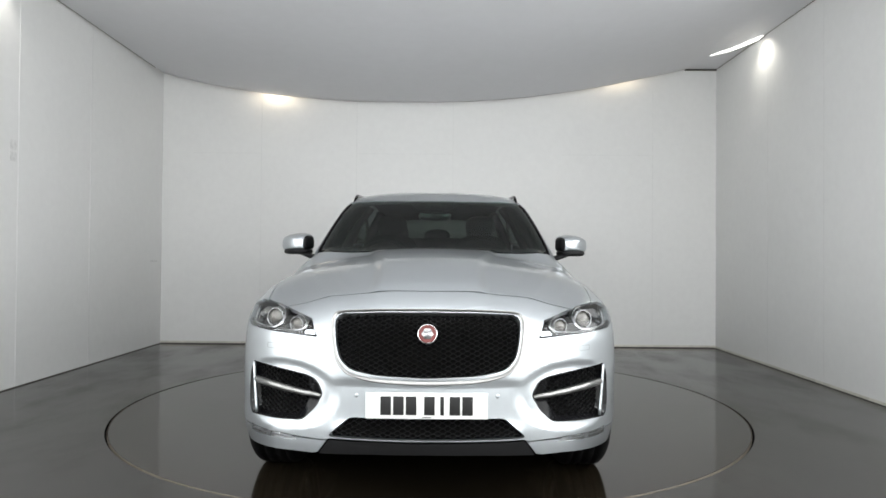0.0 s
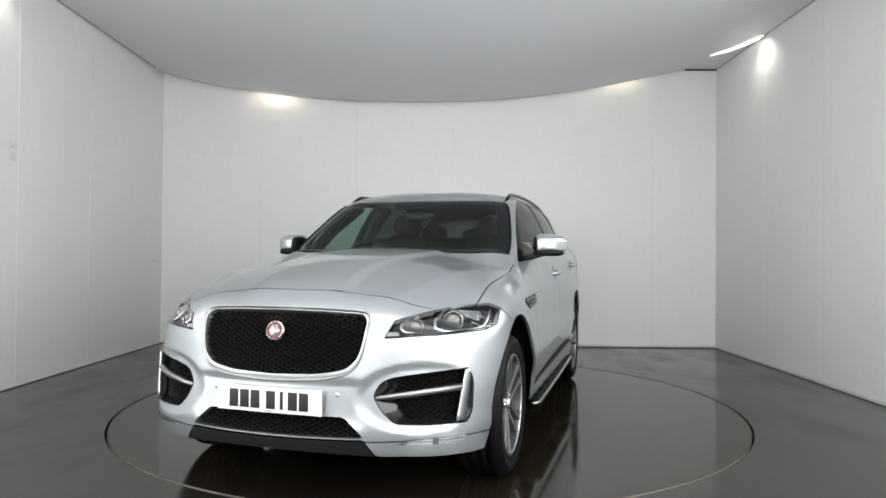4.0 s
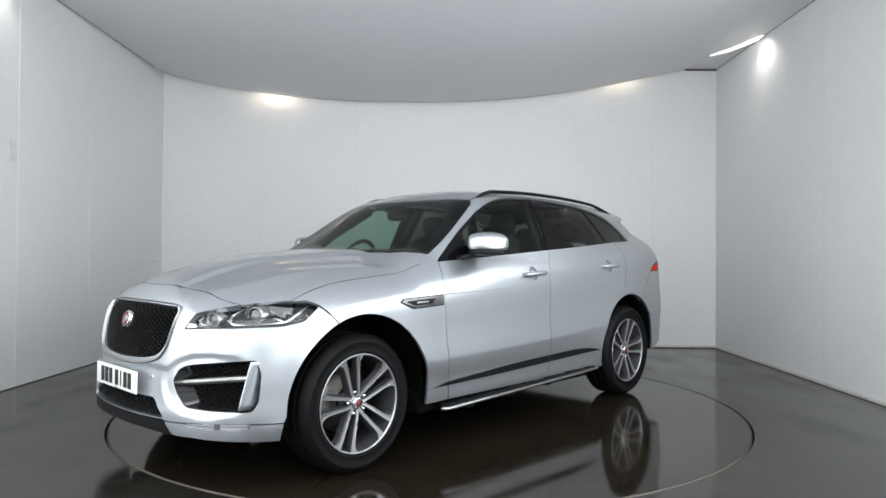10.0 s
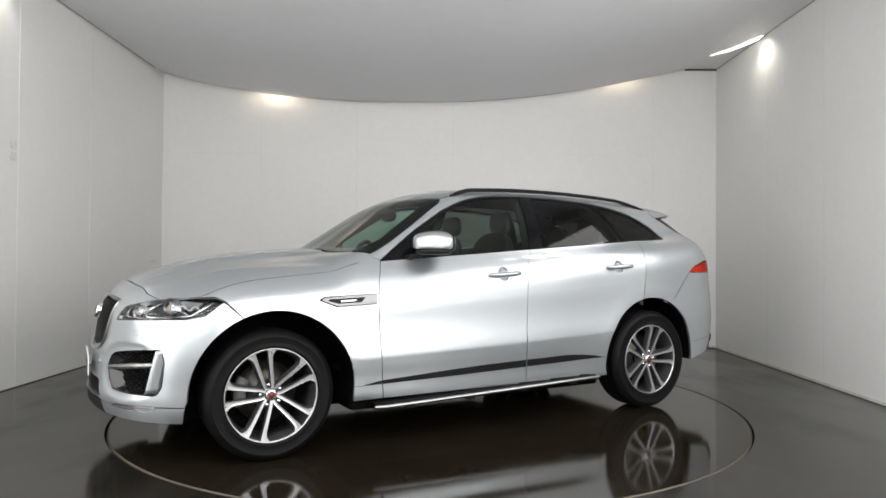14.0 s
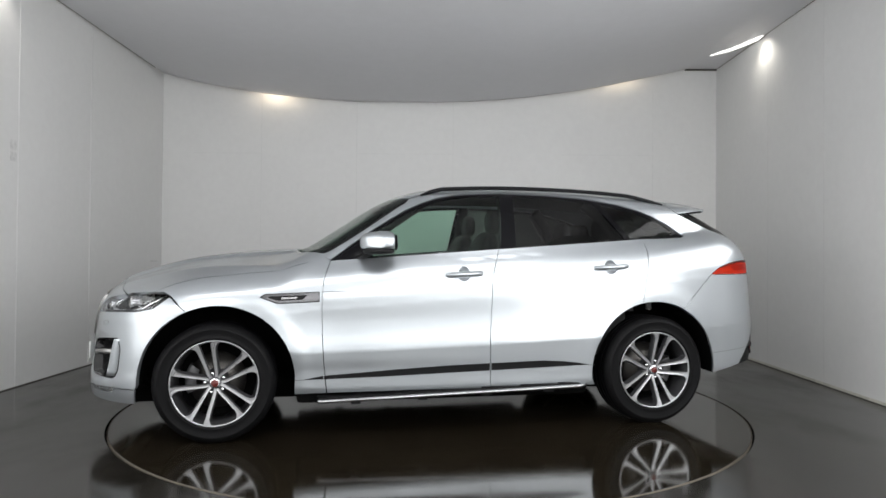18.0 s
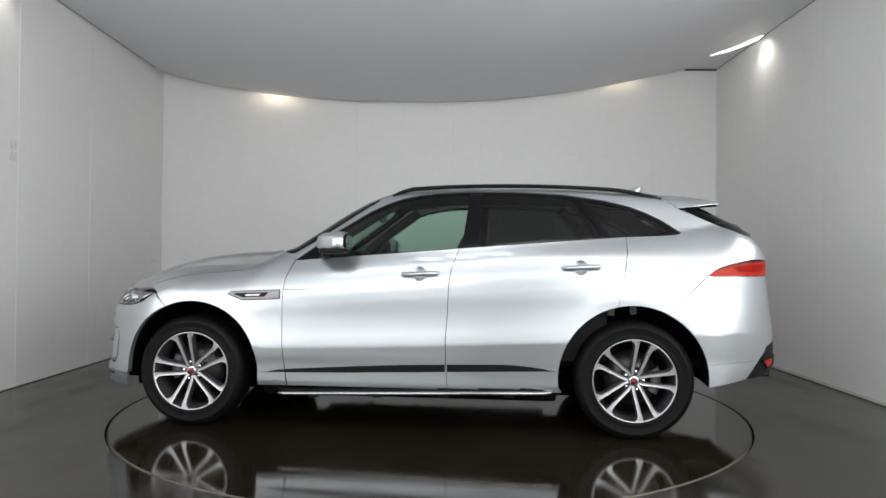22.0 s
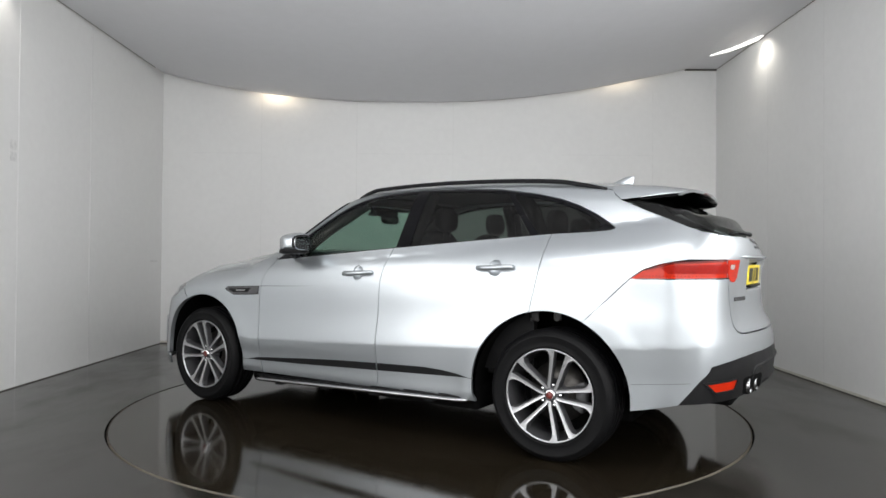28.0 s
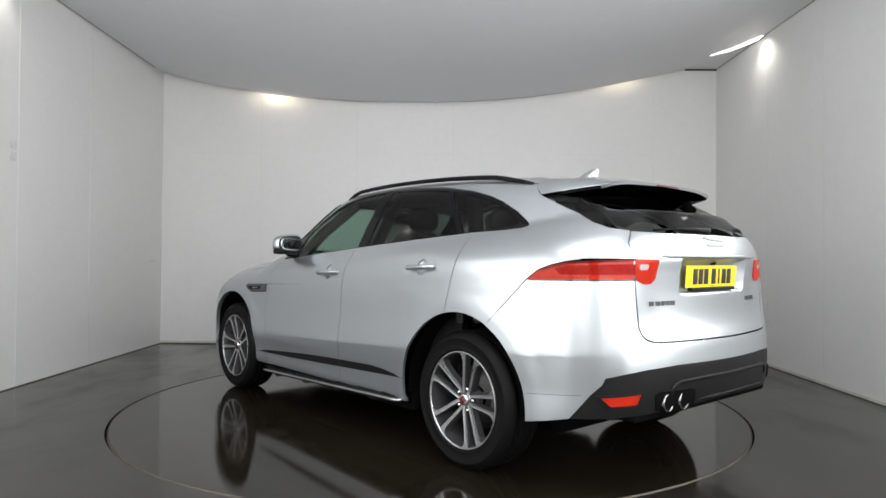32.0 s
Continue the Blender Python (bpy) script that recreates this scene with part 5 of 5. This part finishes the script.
def sliced(bm, co, no):
    """Keeps what lies behind a plane and closes the cut."""
    g = bmesh.ops.bisect_plane(bm, geom=list(bm.verts) + list(bm.edges) + list(bm.faces), plane_co=co, plane_no=no, clear_outer=True)
    cut = [e for e in g["geom_cut"] if isinstance(e, bmesh.types.BMEdge)]
    if cut:
        bmesh.ops.edgenet_fill(bm, edges=cut)
    return bm


def mirror_form(s):
    """Level below, domed above, lower towards its outer tip, drawn in ahead."""
    bm = bean(0.108, 0.112, 0.086, 4.2, 40, 22)
    for v in bm.verts:
        t = (v.co.x + 0.112) / 0.224
        o = max(0.0, (s * v.co.y / 0.112 + 0.35) / 1.35)
        if v.co.z > 0:
            v.co.z *= (1 - 0.30 * t * t) * (1 - 0.34 * o * o)
        else:
            v.co.z *= 0.42
        v.co.y *= 1 - 0.16 * t * t
        v.co.x -= 0.85 * o * o * max(0.0, v.co.x + 0.04)
    bmesh.ops.translate(bm, vec=(0.475, s * 0.965, 1.205), verts=bm.verts)
    return bm


def mirrors():
    for s in (1, -1):
        cap = sliced(sliced(mirror_form(s), (0.381, 0, 0), (-1, 0, 0)), (0.47, s * 0.870, 0), (0.28, -s, 0))
        body_ = part("mirror_housing", cap, PAINT, CAR, "silver door mirror cap")
        back = sliced(mirror_form(s), (0.380, 0, 0), (1, 0, 0))
        part("mirror_back", back, BLACK, body_, "black mirror back")
        root = sliced(sliced(mirror_form(s), (0.381, 0, 0), (-1, 0, 0)), (0.47, s * 0.869, 0), (-0.28, s, 0))
        part("mirror_root", root, BLACK, body_)
        bm = bean(0.098, 0.100, 0.022, 3.0)
        for v in bm.verts:
            o = max(0.0, s * v.co.y / 0.10)
            v.co.x -= 0.6 * o * o * max(0.0, v.co.x + 0.04)
        bmesh.ops.translate(bm, vec=(0.470, s * 0.958, 1.160), verts=bm.verts)
        part("mirror_base", bm, BLACK, body_, "black mirror underside")
        arm = [(0.565, s * 0.80, 1.118), (0.55, s * 0.86, 1.130), (0.51, s * 0.92, 1.148)]
        part("mirror_arm", tube(arm, [0.040, 0.030, 0.026], 10, 0.55), BLACK, body_)
        gl = bean(0.004, 0.086, 0.048, 3.2)
        bmesh.ops.translate(gl, vec=(0.3625, s * 0.962, 1.214), verts=gl.verts)
        part("mirror_glass", gl, MIRROR, body_, "mirror glass")


mirrors()


def side_trim():
    for s in (1, -1):
        path = ((0.80, 0.752), (0.735, 0.749), (0.665, 0.740), (0.57, 0.722), (0.479, 0.701), (0.37, 0.672), (0.285, 0.646), (0.240, 0.616))
        part("screen_trim", tube([on_body("top", x, s * y, 0.001)[0] for x, y in path], [0.006] + [0.0085] * 6 + [0.006], 8), SURROUND, CAR, "black trim along the windscreen")
        # roof rail
        rail_z = lift("top", [(0.145 - 1.80 * i / 26, 0.600) for i in range(27)])[:, 2]
        pts = []
        for i in range(27):
            t = i / 26
            x = 0.145 - 1.80 * t
            z = rail_z[i]
            rise = 0.029 * min(1.0, t / 0.06, (1 - t) / 0.14) - 0.008
            pts.append((x, s * 0.604, z + rise))
        part("roof_rail", tube(pts, 0.0115, 8, 1.2), SURROUND, CAR, "gloss black roof rail")
        # running board
        def zb(x):
            return 0.252 - 0.0265 * x
        verts = [(x, s * y, zb(x) + dz) for dz in (0.0, 0.028) for x, y in ((0.80, 0.86), (0.83, 0.91), (0.77, 0.945), (-0.86, 0.945), (-0.92, 0.91), (-0.88, 0.86))]
        faces = [tuple(range(6)), tuple(range(6, 12))] + [(i, (i + 1) % 6, 6 + (i + 1) % 6, 6 + i) for i in range(6)]
        bm = mesh_from(verts, faces)
        bmesh.ops.bevel(bm, geom=list(bm.edges), offset=0.006, segments=2, affect="EDGES")
        board = part("running_board", bm, BLACK, CAR, "black running board with bright edge", smooth=False)
        path = [(0.80, 0.88), (0.835, 0.915), (0.825, 0.940), (0.78, 0.955), (0.4, 0.957), (-0.2, 0.957), (-0.86, 0.955), (-0.915, 0.940), (-0.925, 0.915), (-0.89, 0.88)]
        part("board_edge", tube([(x, s * y, zb(x) + 0.008) for x, y in path], 0.0125, 8), BOARD_STEEL, board, "polished steel edge")
        for k in range(4):
            x = 0.6 - 0.42 * k
            part("bracket", boxed(x - 0.03, x + 0.03, min(s * 0.7, s * 0.95), max(s * 0.7, s * 0.95), zb(x) - 0.02, zb(x) + 0.004, 0.003), BLACK, board)
        for i in range(7):
            x = 0.72 - 0.26 * i
            part("tread_strip", boxed(x - 0.115, x + 0.115, min(s * 0.880, s * 0.930), max(s * 0.880, s * 0.930), zb(x) + 0.024, zb(x) + 0.033, 0.002), RUBBER, board)


side_trim()


def rear_trim():
    # spoiler: the roof runs on into it; its rounded sides taper towards a thin lip
    nu, nv = 12, 64
    vs = np.linspace(-1, 1, nv + 1)
    av = np.abs(vs)
    fan = radians(85) * np.sign(vs) * np.sin(av * math.pi / 2)
    root_x = curve(np.degrees(np.abs(fan)), [(0, -1.80), (40, -1.785), (60, -1.725), (73, -1.666), (81.3, -1.710), (85, -1.752)])
    lip_x = -2.10 + 0.065 * av**3
    d = np.stack([np.zeros(nv + 1), np.sin(fan), np.cos(fan)], 1)
    o = np.stack([root_x, np.zeros(nv + 1), np.full(nv + 1, 1.40)], 1)
    lo, hi = np.zeros(nv + 1), np.full(nv + 1, 1.2)
    for _ in range(30):
        m = (lo + hi) / 2
        q = o + d * m[:, None]
        out = body(q[:, 0], q[:, 1], q[:, 2]) > 0
        hi, lo = np.where(out, m, hi), np.where(out, lo, m)
    root = o + d * lo[:, None]
    reach = np.abs(root[:, 1]) / 0.652
    lip = np.stack([lip_x, np.sign(vs) * 0.525 * reach, 1.530 - 0.014 * reach**2 - 0.024 * np.clip((np.degrees(np.abs(fan)) - 68) / 17, 0, 1) ** 1.5], 1)
    top, low = [], []
    for i in range(nu + 1):
        u = i / nu
        p = root + (lip - root) * u
        p[:, 2] += 0.012 * math.sin(math.pi * u) * (1 - av**3)
        p[:, 1] *= 1 + 0.03 * math.sin(math.pi * u) * av
        top += [tuple(c) for c in p]
        low += [(x + 0.006, y * 0.985, z - 0.014 - 0.012 * (1 - u) * (1 - abs(v))) for (x, y, z), v in zip(p, vs)]
    grid = [(i * (nv + 1) + k, i * (nv + 1) + k + 1, (i + 1) * (nv + 1) + k + 1, (i + 1) * (nv + 1) + k) for i in range(nu) for k in range(nv)]
    n = len(top)
    edge = [(nu * (nv + 1) + k, nu * (nv + 1) + k + 1, n + nu * (nv + 1) + k + 1, n + nu * (nv + 1) + k) for k in range(nv)]
    sp = part("spoiler", mesh_from(top, grid), PAINT, CAR, "silver roof spoiler")
    part("spoiler_edge", mesh_from(top + low, edge), PAINT, sp, smooth=False)
    part("spoiler_underside", mesh_from(low, grid), SURROUND, sp, "gloss black underside")
    part("brake_light", boxed(-2.098, -2.090, -0.11, 0.11, 1.517, 1.523, 0.001), LAMP_DEEP, sp, "high brake light")
    for c in (0, nv):
        rim = [low[i * (nv + 1) + c] for i in range(nu + 1)]
        foot = lift("top", [(x + 0.11 * i / nu, y * 0.97) for i, (x, y, z) in enumerate(rim)])
        foot[:, 2] = np.minimum(foot[:, 2] - 0.004, [q[2] for q in rim])
        vv = rim + [tuple(q) for q in foot]
        part("spoiler_cheek", mesh_from(vv, [(i, i + 1, nu + 2 + i, nu + 1 + i) for i in range(nu)]), SURROUND, sp, "gloss black spoiler cheek")
    # aerial fin
    verts, faces = [], []
    for i in range(9):
        t = i / 8
        h = 0.052 * t
        x0, x1 = -1.465 - 0.125 * t, -1.632 - 0.008 * t
        w = 0.030 * (1 - t) ** 0.7 + 0.004
        zr = 1.612
        for f, g in ((0.0, 0.0), (0.25, 0.8), (0.6, 1.0), (1.0, 0.35)):
            verts += [(x0 + (x1 - x0) * f, w * g, zr + h), (x0 + (x1 - x0) * f, -w * g, zr + h)]
    for i in range(8):
        for k in range(3):
            for sd in (0, 1):
                a = i * 8 + 2 * k + sd
                faces.append((a, a + 2, a + 10, a + 8))
        faces.append((i * 8 + 6, i * 8 + 7, i * 8 + 15, i * 8 + 14))
    faces.append((64, 66, 68, 70, 71, 69, 67, 65))
    part("aerial_fin", mesh_from(verts, faces), PAINT, CAR, "silver shark-fin aerial")
    # wiper
    a0, n = on_body("top", -2.322, 0.0, 0.012)
    a1, n1 = on_body("top", -2.303, 0.30, 0.012)
    arm = part("rear_wiper", tube([a0, a0.lerp(a1, 0.5) + Vector((0, 0, 0.003)), a1], [0.014, 0.010, 0.007], 8), BLACK, CAR, "black rear wiper")
    blade = [on_body("top", x, y, 0.005)[0] for x, y in ((-2.316, 0.04), (-2.309, 0.16), (-2.300, 0.30), (-2.284, 0.45))]
    part("wiper_blade", tube(blade, 0.007, 6), RUBBER, arm)
    # lamps on the tailgate
    for s in (1, -1):
        q = around("rear", [(0.6335, 1.122), (0.6325, 1.028), (0.60, 1.010), (0.57, 1.003), (0.53, 1.008), (0.505, 1.03), (0.490, 1.122)])
        inner = sheet("inner_tail_lamp", "rear", [(s * u, v) for u, v in q], LAMP_RED, CAR, out=0.003, gap=0, grid=0.02, r=0.006, label="red lamp on the tailgate")[0]
        rr = around("rear", [(0.612, 1.098), (0.612, 1.072), (0.560, 1.072), (0.556, 1.098)])
        ob = sheet("lamp_core", "rear", [(s * u, v) for u, v in rr], LAMP_CLEAR, CAR, out=0.005, gap=0, grid=0.012, r=0.006, label="clear reversing window")[0]
        ob.parent = inner
        line = around("rear", [(0.632, 1.022), (0.632, 1.030), ("x", -1.93, 1.023), ("x", -1.89, 1.017)])
        sheet("lamp_edge", "rear", [(s * u, v) for u, v in line], GLOSS, CAR, out=0.003, gap=0, grid=0.02)
        top = around("rear", [(0.632, 1.124), ("x", -2.09, 1.108), ("x", -1.95, 1.070), ("x", -1.95, 1.064), ("x", -2.09, 1.098), (0.632, 1.114)])
        sheet("lamp_edge", "rear", [(s * u, v) for u, v in top], LAMP_DEEP, CAR, out=0.003, gap=0, grid=0.02)
        for i in range(16):
            x = -2.19 + 0.0165 * i
            dot = around("rear", [("x", x, 1.034), ("x", x + 0.006, 1.034), ("x", x + 0.006, 1.040), ("x", x, 1.040)])
            sheet("lamp_dot", "rear", [(s * u, v) for u, v in dot], LAMP_DEEPER, CAR, out=0.0012, gap=0, grid=0.02, lip=0)
        band = around("rear", [(0.634, 1.100), (0.634, 1.050), ("x", -2.06, 1.048), ("x", -2.03, 1.078), ("x", -2.09, 1.092)])
        sheet("lamp_band", "rear", [(s * u, v) for u, v in band], LAMP_DEEPER, CAR, out=0.0012, gap=0, grid=0.02, lip=0)
        # fog lamp and frame
        fog = around("rear", [(0.800, 0.494), (0.645, 0.510), (0.662, 0.462), (0.765, 0.454)])
        fr = around("rear", [(0.815, 0.502), (0.636, 0.519), (0.634, 0.448), (0.766, 0.441)])
        ring_sheet("fog_frame", "rear", [(s * u, v) for u, v in fr], [(s * u, v) for u, v in fog], BLACK, 0.008, 0.004)
        sheet("rear_fog_lamp", "rear", [(s * u, v) for u, v in fog], LAMP_RED, CAR, out=0.002, gap=0, grid=0.015, r=0.004, label="red rear fog lamp")
    # tailgate fittings
    plate("rear_plate", -2.349, 1.037, 0.06, -1, YELLOW_PLATE, "yellow number plate with plain black bars")
    part("plate_holder", boxed(-2.362, -2.335, -0.22, 0.22, 0.966, 0.981, 0.003), BLACK, CAR, "black plate holder strip")
    lip = []
    for y in np.linspace(-0.47, 0.47, 15):
        q, n = on_body("rear", turn_at("rear", 1.138, y=float(y)), 1.138, 0.004)
        lip.append(q)
    part("tailgate_lip", tube(lip, [0.004] + [0.015] * 13 + [0.004], 8, 0.7), PAINT, CAR, "silver grip strip above the plate")
    pos, n = on_body("rear", 0.0, 1.112, 0.006)
    part("rear_camera", placed(lathe([(0.0, 0.014), (0.012, 0.012), (0.018, 0.0)], 16, "z"), pos, n), GLOSS, CAR, "small rear camera")
    for i, (y0, y1) in enumerate(((0.545, 0.515), (0.500, 0.470), (0.462, 0.440), (0.432, 0.406), (0.398, 0.371))):
        q = around("rear", [(y0, 0.924), (y0, 0.903), (y1, 0.903), (y1, 0.924)])
        sheet("name_bar", "rear", q, DARK_CHROME, CAR, out=0.004, gap=0, grid=0.02, label="dark chrome name bar")
    q = around("rear", [(-0.36, 0.924), (-0.36, 0.903), (-0.50, 0.903), (-0.50, 0.924)])
    sheet("name_bar", "rear", q, DARK_CHROME, CAR, out=0.004, gap=0, grid=0.02)
    q = around("rear", [(0.10, 1.232), (0.04, 1.222), (-0.10, 1.212), (-0.10, 1.221), (-0.02, 1.236), (0.06, 1.245)])
    sheet("maker_mark", "rear", q, DARK_CHROME, CAR, out=0.004, gap=0, grid=0.02, label="chrome maker's mark as a plain shape")
    q = around("rear", [(0.085, 1.202), (0.085, 1.189), (-0.085, 1.189), (-0.085, 1.202)])
    sheet("name_bar", "rear", q, DARK_CHROME, CAR, out=0.004, gap=0, grid=0.02)
    # valance ridges, tow cover and exhausts
    path = [(0.480, 0.492), (0.478, 0.520), (0.462, 0.542), (0.43, 0.552), (0.30, 0.556), (0.15, 0.558), (0.0, 0.558), (-0.15, 0.558), (-0.30, 0.556), (-0.43, 0.552), (-0.462, 0.542), (-0.478, 0.520), (-0.480, 0.492)]
    rib = [on_body("rear", turn_at("rear", z, y=y), z, 0.001)[0] for y, z in path]
    part("valance_rib", tube(rib, [0.004] + [0.010] * 11 + [0.004], 8), BLACK, CAR, "raised edge of the black valance")
    low = [on_body("rear", turn_at("rear", z, y=y), z, 0.002)[0] for y, z in ((0.28, 0.452), (0.15, 0.456), (0.0, 0.458), (-0.15, 0.456), (-0.30, 0.452), (-0.45, 0.445))]
    part("valance_rib", tube(low, [0.004, 0.009, 0.009, 0.009, 0.009, 0.004], 8), BLACK, CAR, "raised edge of the black valance")
    # twin exhaust on one side alone
    recess = around("rear", [(0.575, 0.500), (0.56, 0.425), (0.50, 0.412), (0.36, 0.416), (0.31, 0.43), (0.315, 0.500), (0.34, 0.512), (0.55, 0.512)])
    # no hollow is cut: a near-black sheet gives the recess its shade
    sheet("exhaust_shade", "rear", recess, DARK, CAR, out=0.0025, gap=0, grid=0.02, r=0.01, label="flat dark sheet as the shade of a recess round the exhaust tips")
    for y in (0.494, 0.390):
        x = -2.412 + 0.018 * (y > 0.45)
        bm = lathe([(0.036, -0.12), (0.040, -0.12), (0.042, 0.0), (0.0405, 0.006), (0.0365, 0.003), (0.034, -0.06)], 28, "x")
        bmesh.ops.rotate(bm, cent=(0, 0, 0), matrix=Matrix.Rotation(math.pi, 3, "Z"), verts=bm.verts)
        bmesh.ops.translate(bm, vec=(x, y, 0.458), verts=bm.verts)
        tip = part("exhaust_tip", bm, BOARD_STEEL, CAR, "round chrome exhaust tip")
        bore = lathe([(0.034, 0.055), (0.0, 0.056)], 20, "x")
        bmesh.ops.translate(bore, vec=(x, y, 0.458), verts=bore.verts)
        part("bore", bore, DARK, tip)


rear_trim()


# ---- cabin ----
def cabin():
    part("cabin_floor", boxed(-2.0, 0.95, -0.72, 0.72, 0.42, 0.46), TRIM, CAR)
    dash = bean(0.22, 0.72, 0.12, 3.2)
    bmesh.ops.translate(dash, vec=(0.72, 0, 1.03), verts=dash.verts)
    dash = part("dashboard", dash, LEATHER, CAR, "dark dashboard")
    hood = bean(0.10, 0.17, 0.035, 2.6)
    bmesh.ops.translate(hood, vec=(0.62, -0.37, 1.135), verts=hood.verts)
    part("instrument_hood", hood, LEATHER, dash)
    part("centre_screen", boxed(0.505, 0.525, -0.13, 0.13, 0.97, 1.09, 0.006), GLOSS, dash)
    wheel_ring = []
    for i in range(37):
        a = 2 * math.pi * i / 36
        wheel_ring.append(Vector((0.43 - 0.175 * math.sin(a) * 0.42, -0.36 + 0.185 * math.cos(a), 1.088 + 0.175 * math.sin(a) * 0.90)))
    st = part("steering_wheel", tube(wheel_ring, 0.016, 8, caps=False), LEATHER, CAR, "black leather steering wheel")
    hub = bean(0.03, 0.075, 0.06, 2.4)
    bmesh.ops.translate(hub, vec=(0.45, -0.36, 1.08), verts=hub.verts)
    part("steering_hub", hub, TRIM, st)
    part("spoke", tube([(0.44, -0.53, 1.09), (0.44, -0.19, 1.09)], 0.018, 8), TRIM, st)

    def seat(x, y, wide, name, label):
        base = bean(0.27, wide / 2, 0.10, 3.4)
        bmesh.ops.translate(base, vec=(x + 0.18, y, 0.68), verts=base.verts)
        se = part(name, base, LEATHER, CAR, label)
        back = bean(0.075, wide / 2, 0.34, 3.2)
        bmesh.ops.rotate(back, cent=(0, 0, 0), matrix=Matrix.Rotation(radians(-16), 3, "Y"), verts=back.verts)
        bmesh.ops.translate(back, vec=(x - 0.12, y, 0.98), verts=back.verts)
        part("backrest", back, LEATHER, se)
        return se

    def rest(x, y, z, se):
        hd = bean(0.045, 0.125, 0.085, 2.8)
        bmesh.ops.translate(hd, vec=(x, y, z), verts=hd.verts)
        part("headrest", hd, LEATHER, se)
        for d in (-0.05, 0.05):
            part("headrest_post", tube([(x, y + d, z - 0.14), (x, y + d, z - 0.05)], 0.006, 6), TRIM, se)

    for y in (0.37, -0.37):
        se = seat(-0.18, y, 0.50, "front_seat", "black leather front seat")
        rest(-0.43, y, 1.385, se)
    se = seat(-1.02, 0.0, 1.28, "rear_bench", "black leather rear bench")
    for y in (0.40, 0.0, -0.40):
        rest(-1.27, y, 1.345 if y else 1.31, se)
    part("parcel_shelf", boxed(-2.15, -1.32, -0.58, 0.58, 1.17, 1.185), TRIM, CAR)
    for s in (1, -1):
        for x0, x1 in ((0.72, -0.30), (-0.36, -1.28)):
            verts = [(x, s * (0.775 - dy), z) for dy in (0.0, 0.05) for x, z in ((x0, 0.46), (x1, 0.46), (x1, belt(x1) - 0.01), (x0, belt(x0) - 0.01))]
            part("door_card", mesh_from(verts, [(0, 1, 2, 3), (4, 5, 6, 7), (0, 1, 5, 4), (1, 2, 6, 5), (2, 3, 7, 6), (3, 0, 4, 7)]), TRIM, CAR, smooth=False)
        # pillar trims
        part("pillar_trim", tube([(-0.40, s * 0.76, 1.16), (-0.43, s * 0.66, 1.38), (-0.44, s * 0.55, 1.54)], 0.038, 8), TRIM, CAR)
        part("pillar_trim", tube([(0.66, s * 0.715, 1.11), (0.43, s * 0.655, 1.30), (0.13, s * 0.560, 1.50)], 0.042, 8), TRIM, CAR)
        part("pillar_trim", tube([(-1.30, s * 0.68, 1.20), (-1.20, s * 0.60, 1.40), (-1.08, s * 0.52, 1.52)], 0.045, 8), TRIM, CAR)
        visor = boxed(0.12, -0.06, s * 0.10 if s > 0 else -0.48, s * 0.48 if s > 0 else -0.10, 1.535, 1.55, 0.005)
        part("sun_visor", visor, HEADLINER, CAR)
    verts, faces = [], []
    xs, ys = np.linspace(0.30, -1.80, 16), np.linspace(-0.55, 0.55, 12)
    verts = [(x, y, z - 0.03) for x, y, z in lift("top", [(x, y) for x in xs for y in ys])]
    faces = [(i * 12 + k, i * 12 + k + 1, (i + 1) * 12 + k + 1, (i + 1) * 12 + k) for i in range(15) for k in range(11)]
    part("headliner", mesh_from(verts, faces), HEADLINER, CAR, "dark cloth headliner")
    mir = bean(0.02, 0.12, 0.038, 2.8)
    bmesh.ops.translate(mir, vec=(0.33, 0, 1.425), verts=mir.verts)
    mir = part("inner_mirror", mir, GLOSS, CAR, "black inner mirror")
    pod = bean(0.07, 0.10, 0.03, 2.6)
    bmesh.ops.translate(pod, vec=(0.36, 0, 1.475), verts=pod.verts)
    part("sensor_pod", pod, BLACK, mir)


cabin()


def motions():
    """Turntable and car turn together about the middle of the disc."""
    marks = [0, 2, 6, 9, 13, 19, 23, 28, 32]
    angles = [-91.07, -99.55, -116.85, -129.9, -147.35, -173.6, -190.97, -212.8, -230.1]
    fine = [i * 0.5 for i in range(65)]
    turns = np.interp(fine, marks, angles)
    turns = np.convolve(np.pad(turns, 2, mode="reflect", reflect_type="odd"), np.ones(5) / 5, "valid")
    walk(TURNTABLE, [(t, pose(0.010, 0, 0, 0, 0, a)) for t, a in zip(fine, turns)])
    walk(CAR, [(t, pose(0, 0, 0, 0, 0, a) @ Matrix.Translation((0.0546, 0.0268, 0))) for t, a in zip(fine, turns)])


motions()
